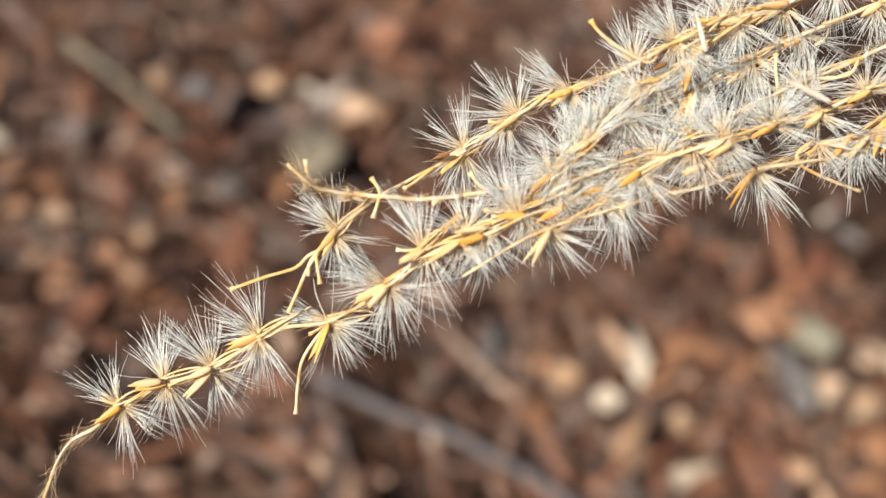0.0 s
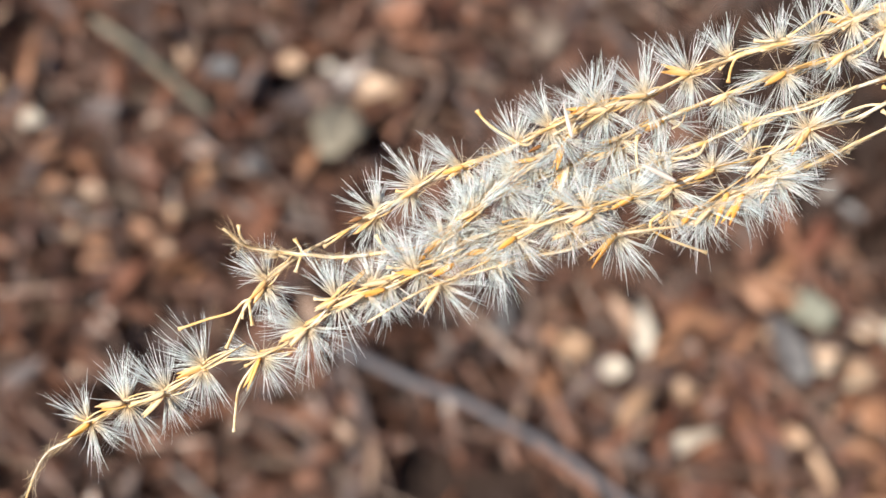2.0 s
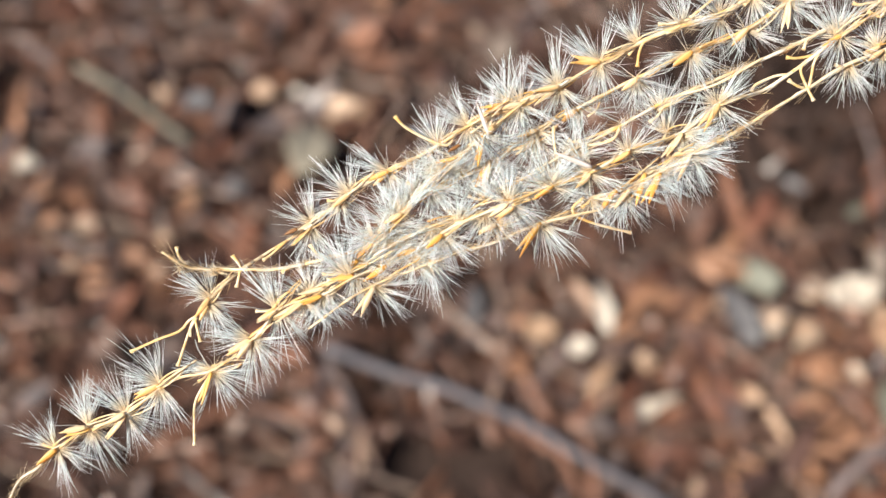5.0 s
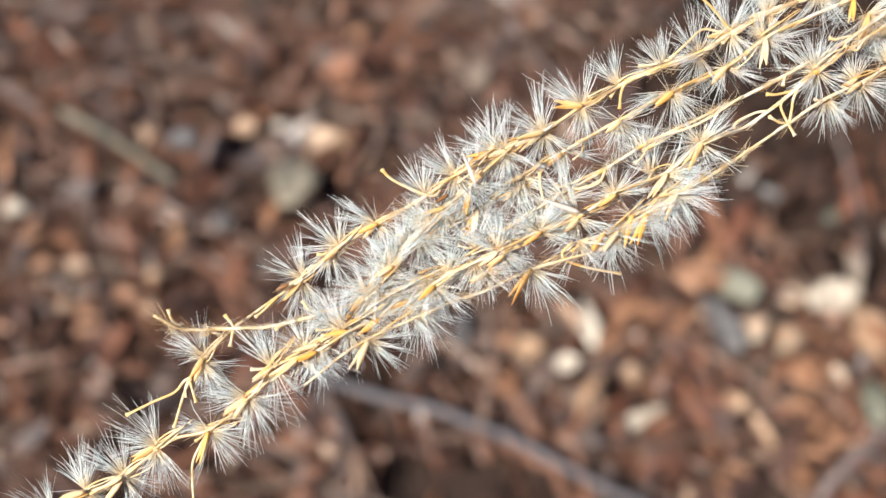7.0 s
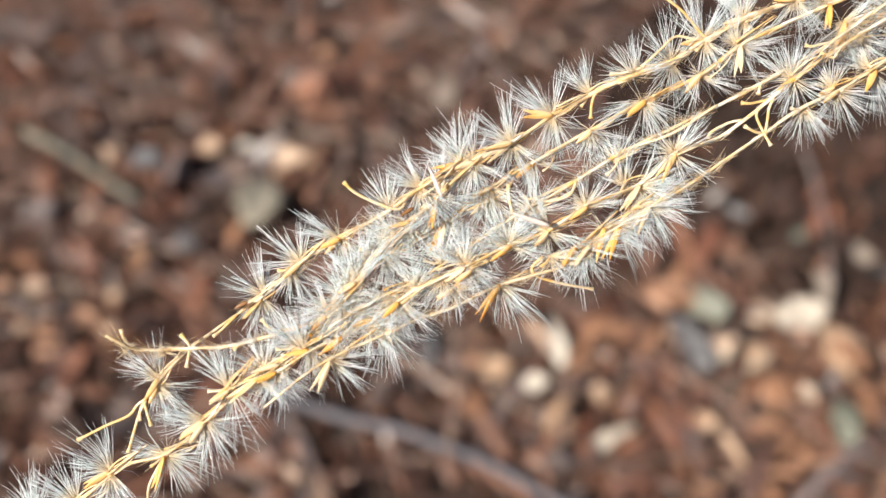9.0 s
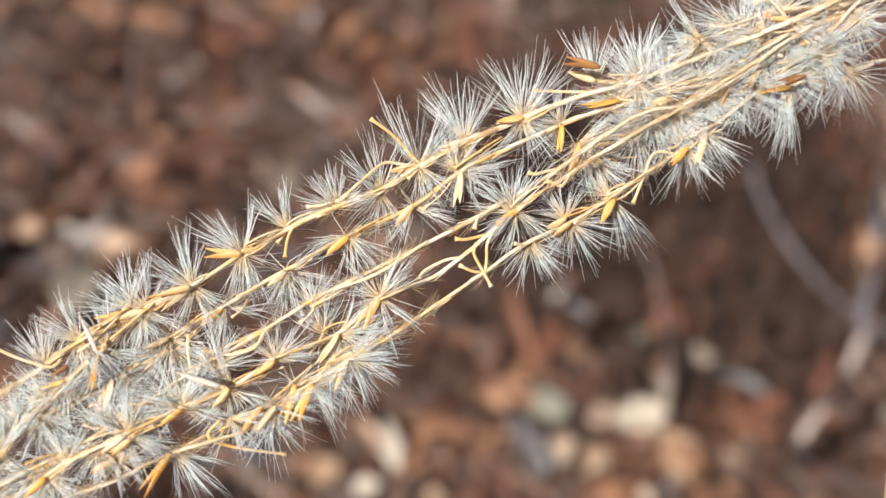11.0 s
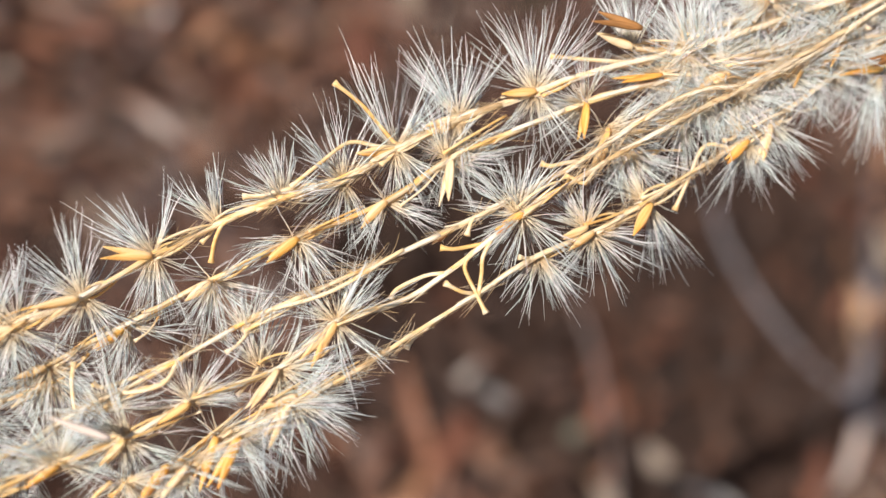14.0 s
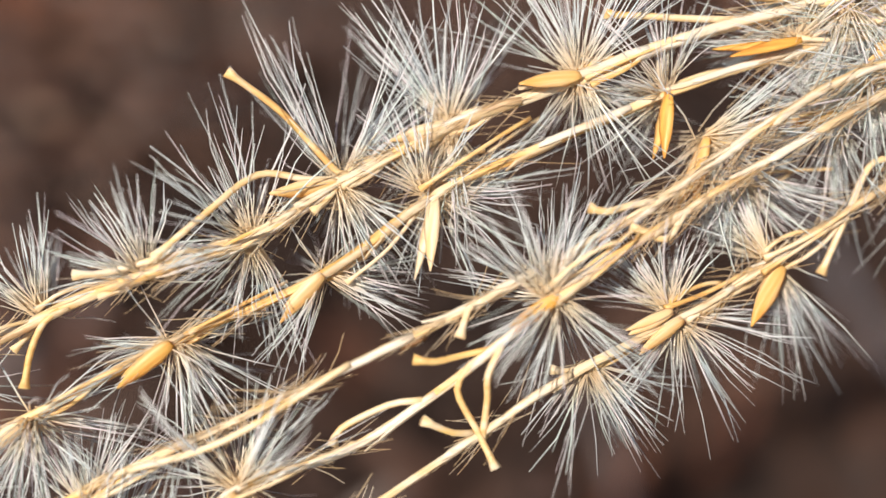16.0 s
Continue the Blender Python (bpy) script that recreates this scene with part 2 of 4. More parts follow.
def hair_tuft(parent, at, angle, spread, length, count):
    """Silky hairs that burst from one node, about a direction in the plume's plane."""
    verts, faces = [], []
    axis = Vector((math.cos(angle), math.sin(angle), rnd.uniform(-0.55, 0.14))).normalized()
    turn = axis.to_track_quat("Z", "Y").to_matrix()
    for i in range(count + 3):
        if i % 6 == 0 or i >= count:
            tall, droop = rnd.uniform(0.78, 1.12), Vector((rnd.gauss(0, 1), rnd.gauss(0, 1), rnd.gauss(0, 1))) * 0.07
            wide = 0.92 * spread if i < count else math.pi
            c = 1 - rnd.random() ** 0.9 * (1 - math.cos(wide))
            f = rnd.uniform(0, math.tau)
            s = math.sqrt(max(0, 1 - c * c))
            lock = turn @ Vector((s * math.cos(f), s * math.sin(f), c))
        way = (lock + Vector((rnd.gauss(0, 1), rnd.gauss(0, 1), rnd.gauss(0, 1))) * rnd.choice((0.03, 0.07, 0.13))).normalized()
        if way.z > 0.28:
            way.z *= 0.5
            way.normalize()
        size = 1.06 * tall * length * MM * (rnd.uniform(0.84, 1.08) if rnd.random() < 0.7 else rnd.uniform(0.4, 0.85))
        bend = Vector((rnd.gauss(0, 1), rnd.gauss(0, 1), rnd.gauss(0, 1))) * 0.06 * size + droop * size
        u = way.orthogonal().normalized()
        v = way.cross(u)
        base = len(verts)
        r = (rnd.uniform(0.020, 0.042) if rnd.random() < 0.9 else rnd.uniform(0.048, 0.066)) * MM
        root = way * 0.25 * MM + Vector((rnd.gauss(0, 1), rnd.gauss(0, 1), rnd.gauss(0, 1))) * 0.15 * MM
        for k, thick in ((0.0, 1.0), (0.3, 1.05), (0.68, 0.9), (1.0, 0.45)):
            p = root + way * size * k + bend * k * k
            if k > 0:
                p += (u * rnd.gauss(0, 1) + v * rnd.gauss(0, 1)) * 0.016 * size
            for j in range(3):
                verts.append(p + r * thick * (math.cos(j * 2.0944) * u + math.sin(j * 2.0944) * v))
        for k in range(3):
            b = base + 3 * k
            for j in range(3):
                faces.append((b + j, b + (j + 1) % 3, b + 3 + (j + 1) % 3, b + 3 + j))
        faces.append((base + 9, base + 10, base + 11))
    me = bpy.data.meshes.new("hair_tuft")
    me.from_pydata(verts, [], faces)
    me.polygons.foreach_set("use_smooth", [True] * len(me.polygons))
    me.materials.append(HAIR)
    ob = new("hair_tuft", me)
    ob.parent, ob.location = parent, at
    return tagged(ob, "tuft of white silky hairs")


def glume(bm, size, wide, lean, sign, lift):
    """One boat-shaped scale with raised nerves and a pale, ragged tip, from the origin along x."""
    rings, seed = [], rnd.uniform(0, 90)
    for i in range(11):
        k = i / 10
        centre = Vector((size * k, lean * size * k * (0.6 + 0.4 * k), sign * (0.08 * MM + lift * size * k * k)))
        w = wide * math.sin(math.pi * min(1, 0.09 + 0.90 * k) ** 0.80) ** 0.9 + 0.025 * MM
        ring = []
        for j in range(12):
            f = j * math.tau / 12
            nerve = 1 + 0.08 * (-1) ** j + 0.14 * noise.noise(Vector((k * 5, f * 1.3, seed)))
            ring.append(bm.verts.new(centre + w * nerve * Vector((0.25 * k * math.cos(2 * f + seed), math.cos(f), 0.5 * math.sin(f)))))
        rings.append(ring)
    for a, b in zip(rings, rings[1:]):
        for j in range(12):
            bm.faces.new((a[j], a[(j + 1) % 12], b[(j + 1) % 12], b[j]))
    bm.faces.new(rings[0][::-1])
    bm.faces.new(rings[-1])


def husk(parent, at, angle, length=4.4, open_wide=False, skin=HUSK, label="golden papery husk"):
    """A spikelet: a plump closed pair of scales, or two narrow ones that spread apart."""
    bm = bmesh.new()
    if open_wide:
        size = length * MM * rnd.uniform(0.92, 1.15)
        spread = rnd.uniform(0.05, 0.14)
        for sign in (-1, 1):
            glume(bm, size * rnd.uniform(0.85, 1.0), rnd.uniform(0.24, 0.36) * MM, sign * spread, sign, rnd.uniform(0.0, 0.08))
    else:
        size = length * MM * rnd.uniform(0.62, 0.82)
        for sign in (-1, 1):
            glume(bm, size * (1 if sign > 0 else rnd.uniform(0.82, 0.98)), rnd.uniform(0.27, 0.40) * MM * length / 4.4, rnd.uniform(-0.06, 0.06), sign, rnd.uniform(0.01, 0.07))
    bmesh.ops.recalc_face_normals(bm, faces=bm.faces)
    ob = part("husk", bm, skin, parent, label)
    way = Vector((math.cos(angle), math.sin(angle), rnd.uniform(0.0, 0.25)))
    ob.matrix_local = Matrix.Translation(at) @ way.to_track_quat("X", "Z").to_matrix().to_4x4() @ Matrix.Rotation(rnd.uniform(-0.7, 0.7), 4, "X")
    return ob


def sheath(parent, path, start, count, radius):
    """A dry, papery strip that wraps one side of the stem and lifts off at its free end."""
    bm = bmesh.new()
    face, side = rnd.uniform(-1.3, 1.3), Vector((0, 0, 1))
    seed, flare, open_angle = rnd.uniform(0, 99), rnd.uniform(0.3, 2.2), rnd.uniform(0.7, 1.3)
    rows = []
    for i in range(count):
        u = i / (count - 1)
        p = path[start + i]
        way = (path[start + i + 1] - path[start + i - 1]).normalized()
        side = (side - way * side.dot(way)).normalized()
        other = way.cross(side)
        half = open_angle * min(1, 4 * u + 0.5) * (1 - u) ** 0.5 + 0.22
        row = []
        for layer in (0, 1):
            for j in range(5):
                f = face + half * (j / 2 - 1) + 0.3 * noise.noise(Vector((u * 3, seed, 0)))
                r = radius * (1.12 + 0.22 * noise.noise(Vector((u * 7, j * 0.9, seed))) + flare * max(0, u - 0.6) ** 1.5 * 2.5) + 0.05 * MM * (1 - layer)
                row.append(bm.verts.new(p + r * (math.cos(f) * side + math.sin(f) * other)))
        rows.append(row)
    order = [0, 1, 2, 3, 4, 9, 8, 7, 6, 5]
    for a, b in zip(rows, rows[1:]):
        for j, k in zip(order, order[1:] + order[:1]):
            bm.faces.new((a[j], a[k], b[k], b[j]))
    bm.faces.new([rows[0][j] for j in order[::-1]])
    bm.faces.new([rows[-1][j] for j in order])
    bmesh.ops.recalc_face_normals(bm, faces=bm.faces)
    return part("sheath", bm, PAPER, parent, "papery dry sheath strip")


def pedicel(parent, points, thick=0.17):
    """A bare stalklet; its free end, the first point, is a little cup."""
    bm = bmesh.new()
    path = spline([Vector(p) * MM for p in points], 0.5 * MM)
    tube(bm, path, lambda u: thick * MM * (1.0 + 0.75 * max(0, 1 - u * len(path) * 0.5 / 0.9) ** 2), 6)
    return part("pedicel", bm, STRAW, parent)


def stem_fuzz(parent, path, radius):
    """Short tan hairs that lie loosely along a stem."""
    verts, faces = [], []
    for _ in range(int(len(path) * 6)):
        i = rnd.randint(1, len(path) - 3)
        if noise.noise(path[i] * 160) < -0.12:
            continue
        along = (path[i + 1] - path[i]).normalized()
        f = rnd.uniform(0, math.tau)
        side = along.orthogonal().normalized()
        out = math.cos(f) * side + math.sin(f) * along.cross(side)
        way = (along * rnd.choice((1, 1, -1)) + out * rnd.uniform(0.1, 0.75)).normalized()
        size, r = rnd.uniform(0.9, 3.0) * MM, rnd.uniform(0.018, 0.036) * MM
        start = path[i] + out * radius * 0.6
        u = way.orthogonal().normalized()
        v = way.cross(u)
        base = len(verts)
        bend = along * rnd.uniform(-0.2, 0.35) * size
        for k in (0.0, 0.5, 1.0):
            p = start + way * size * k + bend * k * k
            for j in range(3):
                verts.append(p + r * (1 - 0.4 * k) * (math.cos(j * 2.0944) * u + math.sin(j * 2.0944) * v))
        for k in (0, 3):
            for j in range(3):
                faces.append((base + k + j, base + k + (j + 1) % 3, base + k + 3 + (j + 1) % 3, base + k + 3 + j))
    me = bpy.data.meshes.new("stem_fuzz")
    me.from_pydata(verts, [], faces)
    me.polygons.foreach_set("use_smooth", [True] * len(me.polygons))
    me.materials.append(FUZZ)
    ob = new("stem_fuzz", me)
    ob.parent = parent
    return tagged(ob, "short tan hairs along the stem")


def raceme(parent, thick, points):
    """One branch of the plume: a tapered, slightly knotty stem. Returns it with its centre line."""
    path = spline([Vector(p) * MM for p in points], 0.6 * MM)
    for p in path:
        p += Vector((noise.noise(p * 420), noise.noise(p * 420 + Vector((9, 0, 0))), noise.noise(p * 420 + Vector((0, 9, 0))))) * 0.08 * MM
    bm = bmesh.new()
    tube(bm, path, lambda u: 0.90 * MM * (thick[0] + (0.85 * thick[1] - thick[0]) * u) * (1 + 0.12 * noise.noise(Vector((u * 60, thick[0] * 50, 0)))
                                                + 0.35 * max(0, noise.noise(Vector((u * 26, thick[0] * 90, 4))) - 0.25)), 18, 0.55, 0.16)
    ob = part("raceme", bm, STRAW, parent, "slender golden stem")
    i = rnd.randint(2, 6)
    while i < len(path) - 16:
        n = rnd.randint(6, 13)
        sheath(ob, path, i, n, 0.90 * MM * (thick[0] + (thick[1] - thick[0]) * i / len(path)))
        i += rnd.randint(3, 8) if i < 0.4 * len(path) else rnd.randint(7, 20)
    stem_fuzz(ob, path, 0.90 * MM * thick[0])
    return ob, [Vector(p) * MM for p in points], path


def spikelets(branch, rows, lift=0.0):
    """Rows: distance along the stem and offset (mm), direction and half-angle of the hairs, their length, direction of the husk or None."""
    ob, points, path = branch
    for along, dx, dy, angle, spread, length, husk_angle in rows:
        left = along * MM
        for a, b in zip(points, points[1:]):
            d = (b - a).length
            if left <= d or b is points[-1]:
                at = a + (b - a) * min(1, left / d)
                way = (b - a).normalized()
                break
            left -= d
        at = at + Vector((dx, dy, 0)) * MM
        at.z += (lift - rnd.uniform(0.0, 1.0)) * MM
        # its own stalklet runs beside the stem before it ends under the tuft
        side = Vector((math.cos(radians(angle)), math.sin(radians(angle)), 0.5)) * 0.45
        run = rnd.uniform(2.4, 4.4)
        foot = (at / MM) - way * run
        pedicel(ob, [at / MM + side * 0.6, at / MM - way * run * 0.35 + side, at / MM - way * run * 0.75 + side * 0.7, foot], 0.11)
        twin = Vector((-side.y, side.x, 0.5 + rnd.uniform(0, 0.6))) * rnd.uniform(-0.9, 0.9)
        run = rnd.uniform(3.5, 7.0)
        pedicel(ob, [at / MM + side * 0.4 + twin, at / MM - way * run * 0.4 + twin * 1.5, at / MM - way * run * 0.8 + twin * 0.8, at / MM - way * run], rnd.uniform(0.07, 0.12))
        if rnd.random() < 0.3:
            twin = Vector((rnd.uniform(-1, 1), rnd.uniform(-1, 1), rnd.uniform(0.6, 1.6)))
            run = rnd.uniform(3.0, 6.5)
            pedicel(ob, [at / MM + twin * 1.2, at / MM - way * run * 0.45 + twin, at / MM - way * run], rnd.uniform(0.07, 0.11))
        count = int(52 + 62 * (1 - math.cos(radians(min(spread, 120)))))
        hair_tuft(ob, at, radians(angle), radians(spread), length, count)
        if husk_angle is not None:
            hanging = abs(husk_angle - math.degrees(math.atan2(way.y, way.x)) % 360) > 28
            husk(ob, at + Vector((0, 0, 0.9 * MM)), radians(husk_angle), min(4.8, max(3.4, 0.75 * length)), hanging)
        elif rnd.random() < 0.28:
            lie = math.atan2(way.y, way.x) + radians(rnd.uniform(-16, 16))
            husk(ob, at + Vector((0, 0, 0.7 * MM)), lie, rnd.uniform(3.2, 4.4), rnd.random() < 0.6)
        elif rnd.random() < 0.7:
            k = radians(200 + rnd.uniform(-35, 35))
            size = rnd.uniform(1.6, 2.8)
            tip = at / MM + Vector((size * math.cos(k), size * math.sin(k), rnd.uniform(-0.5, 1.0)))
            pedicel(ob, [tip, (tip + at / MM) / 2 + Vector((0, -0.2, 0)), at / MM], 0.15)


branch = raceme(plume, (0.30, 0.18), [
    (46.8, 23.5, -2.8), (38.2, 19.8, -2.8), (29.5, 16.6, -2.5), (21.5, 13.8, -2.2), (12.5, 11.3, -1.9),
    (8.3, 9.7, -1.6), (2.1, 7.3, -1.9), (-3.2, 4.6, -1.1), (-7.6, 1.8, 0.0), (-12.1, 0.4, 1.0), (-17.3, -1.8, 0.0),
    (-22.4, -4.5, 0.5), (-27.5, -7.8, 2.0), (-32.2, -10.1, 3.0), (-38.4, -13.0, 4.5), (-43.5, -16.3, 4.5),
    (-48.3, -18.9, 3.5), (-53.1, -21.8, 2.5), (-58.0, -25.8, 1.0), (-61.6, -28.3, 2.0), (-66.2, -31.5, 4.0),
    (-69.8, -35.2, 5.3), (-72.0, -38.3, 5.3), (-72.2, -40.0, 5.3),
])
spikelets(branch, [
    (40.9, -0.0, 0.0, 94, 60, 7.4, 187), (40.9, -0.0, 0.0, 279, 60, 5.0, None), (47.6, 0.0, -0.0, 96, 65, 7.4, 189),
    (47.6, 0.0, -0.0, 269, 50, 5.4, None), (53.6, 0.0, -0.0, 94, 65, 7.8, 191),
    (53.6, 0.0, -0.0, 274, 60, 5.4, None), (58.7, -0.0, 0.0, 199, 150, 5.6, 195),
    (63.8, 0.0, -0.1, 99, 90, 4.6, None), (69.6, -0.1, 0.2, 121, 40, 4.8, None),
    (75.2, 0.0, -0.0, 114, 60, 6.0, 177), (75.2, 0.0, -0.0, 284, 60, 5.0, None),
    (81.5, 0.0, -0.0, 119, 65, 6.0, 194),
])
spikelets(branch, [
    (81.5, 0.0, -0.0, 289, 65, 5.0, None), (86.8, 0.0, -0.0, 117, 70, 5.8, 194),
    (86.8, 0.0, -0.0, 289, 65, 5.0, None), (88.3, -0.3, 0.6, 113, 60, 5.2, 208),
    (88.3, -0.3, 0.6, 293, 60, 4.8, None), (93.9, -0.1, 0.1, 143, 45, 5.4, None),
    (93.9, -0.1, 0.1, 288, 60, 4.6, None), (98.5, -0.0, 0.0, 108, 60, 4.6, None),
    (105.5, 0.0, -0.0, 158, 50, 5.0, 203), (105.5, 0.0, -0.0, 288, 55, 4.4, None),
    (111.3, -0.0, 0.1, 132, 60, 5.2, 222), (112.6, -0.2, 0.3, 267, 60, 4.5, None),
])
spikelets(branch, [
    (117.6, -0.1, 0.1, 122, 55, 5.2, 212), (118.0, 0.1, -0.1, 262, 55, 5.0, None),
    (133.4, -0.1, 0.1, 157, 60, 5.0, 237), (134.1, 0.1, -0.1, 307, 70, 4.8, None),
])
branch = raceme(plume, (0.22, 0.17), [
    (-32.2, -10.1, 3.0), (-35.9, -13.6, 4.3), (-39.5, -16.8, 4.5), (-43.6, -20.7, 5.0), (-46.9, -24.6, 6.0),
    (-50.3, -28.0, 6.5), (-54.6, -29.5, 6.5), (-60.8, -31.1, 6.3), (-66.0, -31.4, 6.0), (-68.7, -31.5, 5.8),
    (-71.6, -31.3, 7.0), (-72.9, -30.7, 8.0), (-74.8, -29.3, 9.0),
])
spikelets(branch, [
    (5.3, 0.0, -0.0, 118, 55, 5.6, None), (6.2, -0.1, 0.1, 288, 70, 5.0, 258), (10.5, -0.1, 0.1, 197, 140, 4.8, 197),
    (13.0, 0.0, -0.0, 108, 110, 4.6, None), (15.5, 0.1, -0.1, 278, 100, 4.8, 213),
    (18.0, 0.0, -0.0, 128, 110, 4.6, None), (20.1, -0.0, 0.0, 187, 150, 5.0, 212),
    (22.7, 0.1, -0.1, 277, 100, 4.8, None), (25.1, 0.1, -0.1, 207, 150, 4.8, 222),
])
branch = raceme(plume, (0.23, 0.17), [
    (43.0, 21.4, -3.9), (32.2, 15.3, -3.3), (22.2, 12.0, -2.8), (12.8, 9.0, -1.9), (5.9, 6.1, -1.6),
    (1.4, 4.1, -1.4), (-3.9, 0.3, -0.3), (-10.9, -2.8, 0.3), (-17.6, -6.3, 1.0), (-24.5, -10.0, 0.0),
    (-30.0, -13.1, 1.0), (-36.1, -17.7, 2.0), (-42.8, -21.1, 4.0), (-46.9, -24.6, 5.5), (-51.4, -29.8, 6.5),
    (-55.4, -32.9, 7.5), (-60.2, -35.5, 7.0),
])
spikelets(branch, [
    (22.8, -0.1, 0.4, 149, 120, 4.8, None), (33.0, 0.0, -0.0, 169, 110, 4.6, 261),
    (45.3, 0.0, -0.0, 329, 95, 5.5, 261), (45.5, -0.2, 0.2, 99, 70, 4.4, None),
    (51.9, 0.0, -0.0, 289, 100, 5.3, 224), (59.6, 0.0, -0.0, 284, 110, 5.5, 219),
    (67.2, -0.0, 0.0, 319, 100, 5.5, 221), (75.1, 0.0, 0.0, 299, 110, 5.1, 221),
    (81.5, 0.0, -0.0, 289, 90, 4.8, 204), (82.4, 0.6, -0.8, 278, 90, 5.0, None),
    (88.5, -0.2, 0.2, 293, 90, 5.4, 258), (89.1, 0.0, -0.0, 299, 100, 4.8, 249),
])
spikelets(branch, [
    (92.4, -0.1, 0.3, 108, 100, 4.6, None), (96.6, -0.0, 0.1, 328, 100, 5.2, 223),
    (97.0, -0.4, 0.5, 128, 80, 4.6, None), (103.6, 0.1, -0.1, 207, 160, 5.0, 217),
    (105.9, -0.1, 0.1, 127, 120, 4.8, None), (109.5, -0.0, 0.0, 257, 120, 4.6, 207),
    (111.8, 0.1, -0.1, 107, 90, 4.6, None), (114.8, 0.1, -0.2, 267, 70, 5.4, 197),
    (116.8, 0.1, -0.1, 117, 70, 4.6, None),
])
branch = raceme(plume, (0.21, 0.15), [
    (41.0, 19.5, -2.2), (28.4, 11.6, -1.1), (20.3, 9.4, 0.0), (10.4, 3.0, 1.0), (2.0, -1.6, 1.5), (-8.2, -6.4, 2.0),
    (-14.6, -9.4, 2.1), (-21.4, -13.4, 3.0), (-27.7, -16.7, 4.0), (-33.4, -20.5, 5.0), (-38.7, -23.6, 6.0),
    (-44.8, -26.5, 7.0), (-49.5, -29.3, 7.0), (-54.1, -33.1, 7.0),
])
spikelets(branch, [
    (63.6, 0.4, -0.7, 99, 70, 4.2, None), (75.7, 0.4, -0.7, 98, 100, 4.6, None),
    (82.9, 0.1, -0.1, 278, 100, 4.6, None), (88.5, -0.1, 0.2, 78, 80, 4.4, None),
    (95.6, 0.0, -0.0, 258, 120, 4.6, None), (101.1, 0.0, -0.1, 98, 100, 4.6, None),
])
branch = raceme(plume, (0.21, 0.15), [
    (38.3, 17.9, -1.6), (29.6, 12.5, -1.1), (19.7, 7.2, 0.0), (11.3, 2.3, 1.0), (7.1, -0.5, 2.0), (-1.4, -7.1, 1.0),
    (-7.7, -9.4, 2.0), (-12.1, -13.1, 2.0), (-18.7, -15.6, 3.0), (-23.4, -18.3, 4.0), (-28.6, -20.2, 5.0),
    (-33.6, -22.4, 7.0), (-39.6, -25.1, 7.0), (-44.5, -28.3, 6.5), (-48.4, -30.4, 6.5), (-51.9, -31.8, 8.0),
    (-55.6, -34.0, 8.0), (-60.7, -35.9, 7.5), (-64.1, -40.0, 6.7), (-69.7, -44.3, 4.0), (-75.1, -46.0, 3.0),
    (-81.5, -50.9, 1.5), (-86.0, -52.9, 1.5), (-90.0, -55.9, 1.5), (-92.7, -58.2, 1.7), (-94.8, -59.7, 1.8),
    (-96.1, -62.3, 1.8), (-97.2, -66.4, 1.8),
])
spikelets(branch, [
    (36.5, 0.0, -0.0, 259, 140, 5.3, 214), (36.9, -0.3, 0.3, 99, 70, 4.8, None), (54.0, 0.0, 0.0, 19, 150, 5.6, 234),
    (59.8, -0.0, 0.0, 329, 100, 5.3, 234), (61.4, -0.2, 0.6, 109, 60, 4.9, None),
    (66.9, -0.0, 0.0, 99, 110, 4.9, 214), (72.4, -0.0, 0.0, 149, 60, 5.5, 229),
    (72.6, 0.0, -0.1, 299, 90, 4.8, None), (77.4, 0.0, -0.1, 89, 120, 4.8, 214),
    (77.8, 0.0, -0.1, 118, 100, 5.0, None), (83.3, 0.3, -0.6, 124, 70, 4.9, 214),
    (83.7, -0.0, 0.1, 108, 60, 5.4, None),
])
spikelets(branch, [
    (83.8, 0.0, -0.0, 278, 80, 5.0, 218), (86.8, -0.0, 0.0, 258, 110, 4.6, None),
    (90.4, 0.0, 0.0, 98, 90, 4.8, None), (92.5, 0.0, -0.1, 278, 90, 4.8, 223), (96.3, -0.0, 0.0, 288, 120, 5.0, 198),
    (97.2, 0.3, -0.6, 307, 80, 5.0, None), (100.4, 0.1, -0.1, 107, 100, 4.6, None),
    (104.6, -0.1, 0.1, 282, 50, 5.6, 192), (105.1, -0.3, 0.4, 97, 60, 4.8, None),
    (109.1, 0.0, -0.1, 275, 50, 5.6, 202), (111.4, 0.0, -0.0, 287, 60, 4.8, None),
    (114.9, -0.2, 0.1, 297, 55, 6.0, 212),
])
spikelets(branch, [
    (114.9, -0.3, 0.3, 122, 45, 5.6, None), (119.9, -0.1, 0.1, 317, 80, 6.0, 232),
    (120.2, -0.2, 0.2, 177, 45, 5.6, None), (127.7, 0.1, -0.2, 317, 75, 5.6, 252),
    (127.8, 0.0, -0.0, 172, 40, 5.0, None), (135.0, -0.3, 0.4, 147, 50, 6.2, 207),
    (135.1, -0.2, 0.2, 287, 55, 5.6, None), (141.2, -0.1, 0.1, 127, 45, 5.6, 212),
    (141.5, 0.1, -0.1, 297, 55, 5.6, 232), (146.2, 0.0, -0.0, 281, 45, 5.8, None),
    (146.3, -0.2, 0.4, 116, 50, 6.0, 191), (151.2, -0.2, 0.3, 312, 55, 5.8, 222),
])
spikelets(branch, [
    (151.4, -0.4, 0.5, 147, 40, 4.8, None),
])
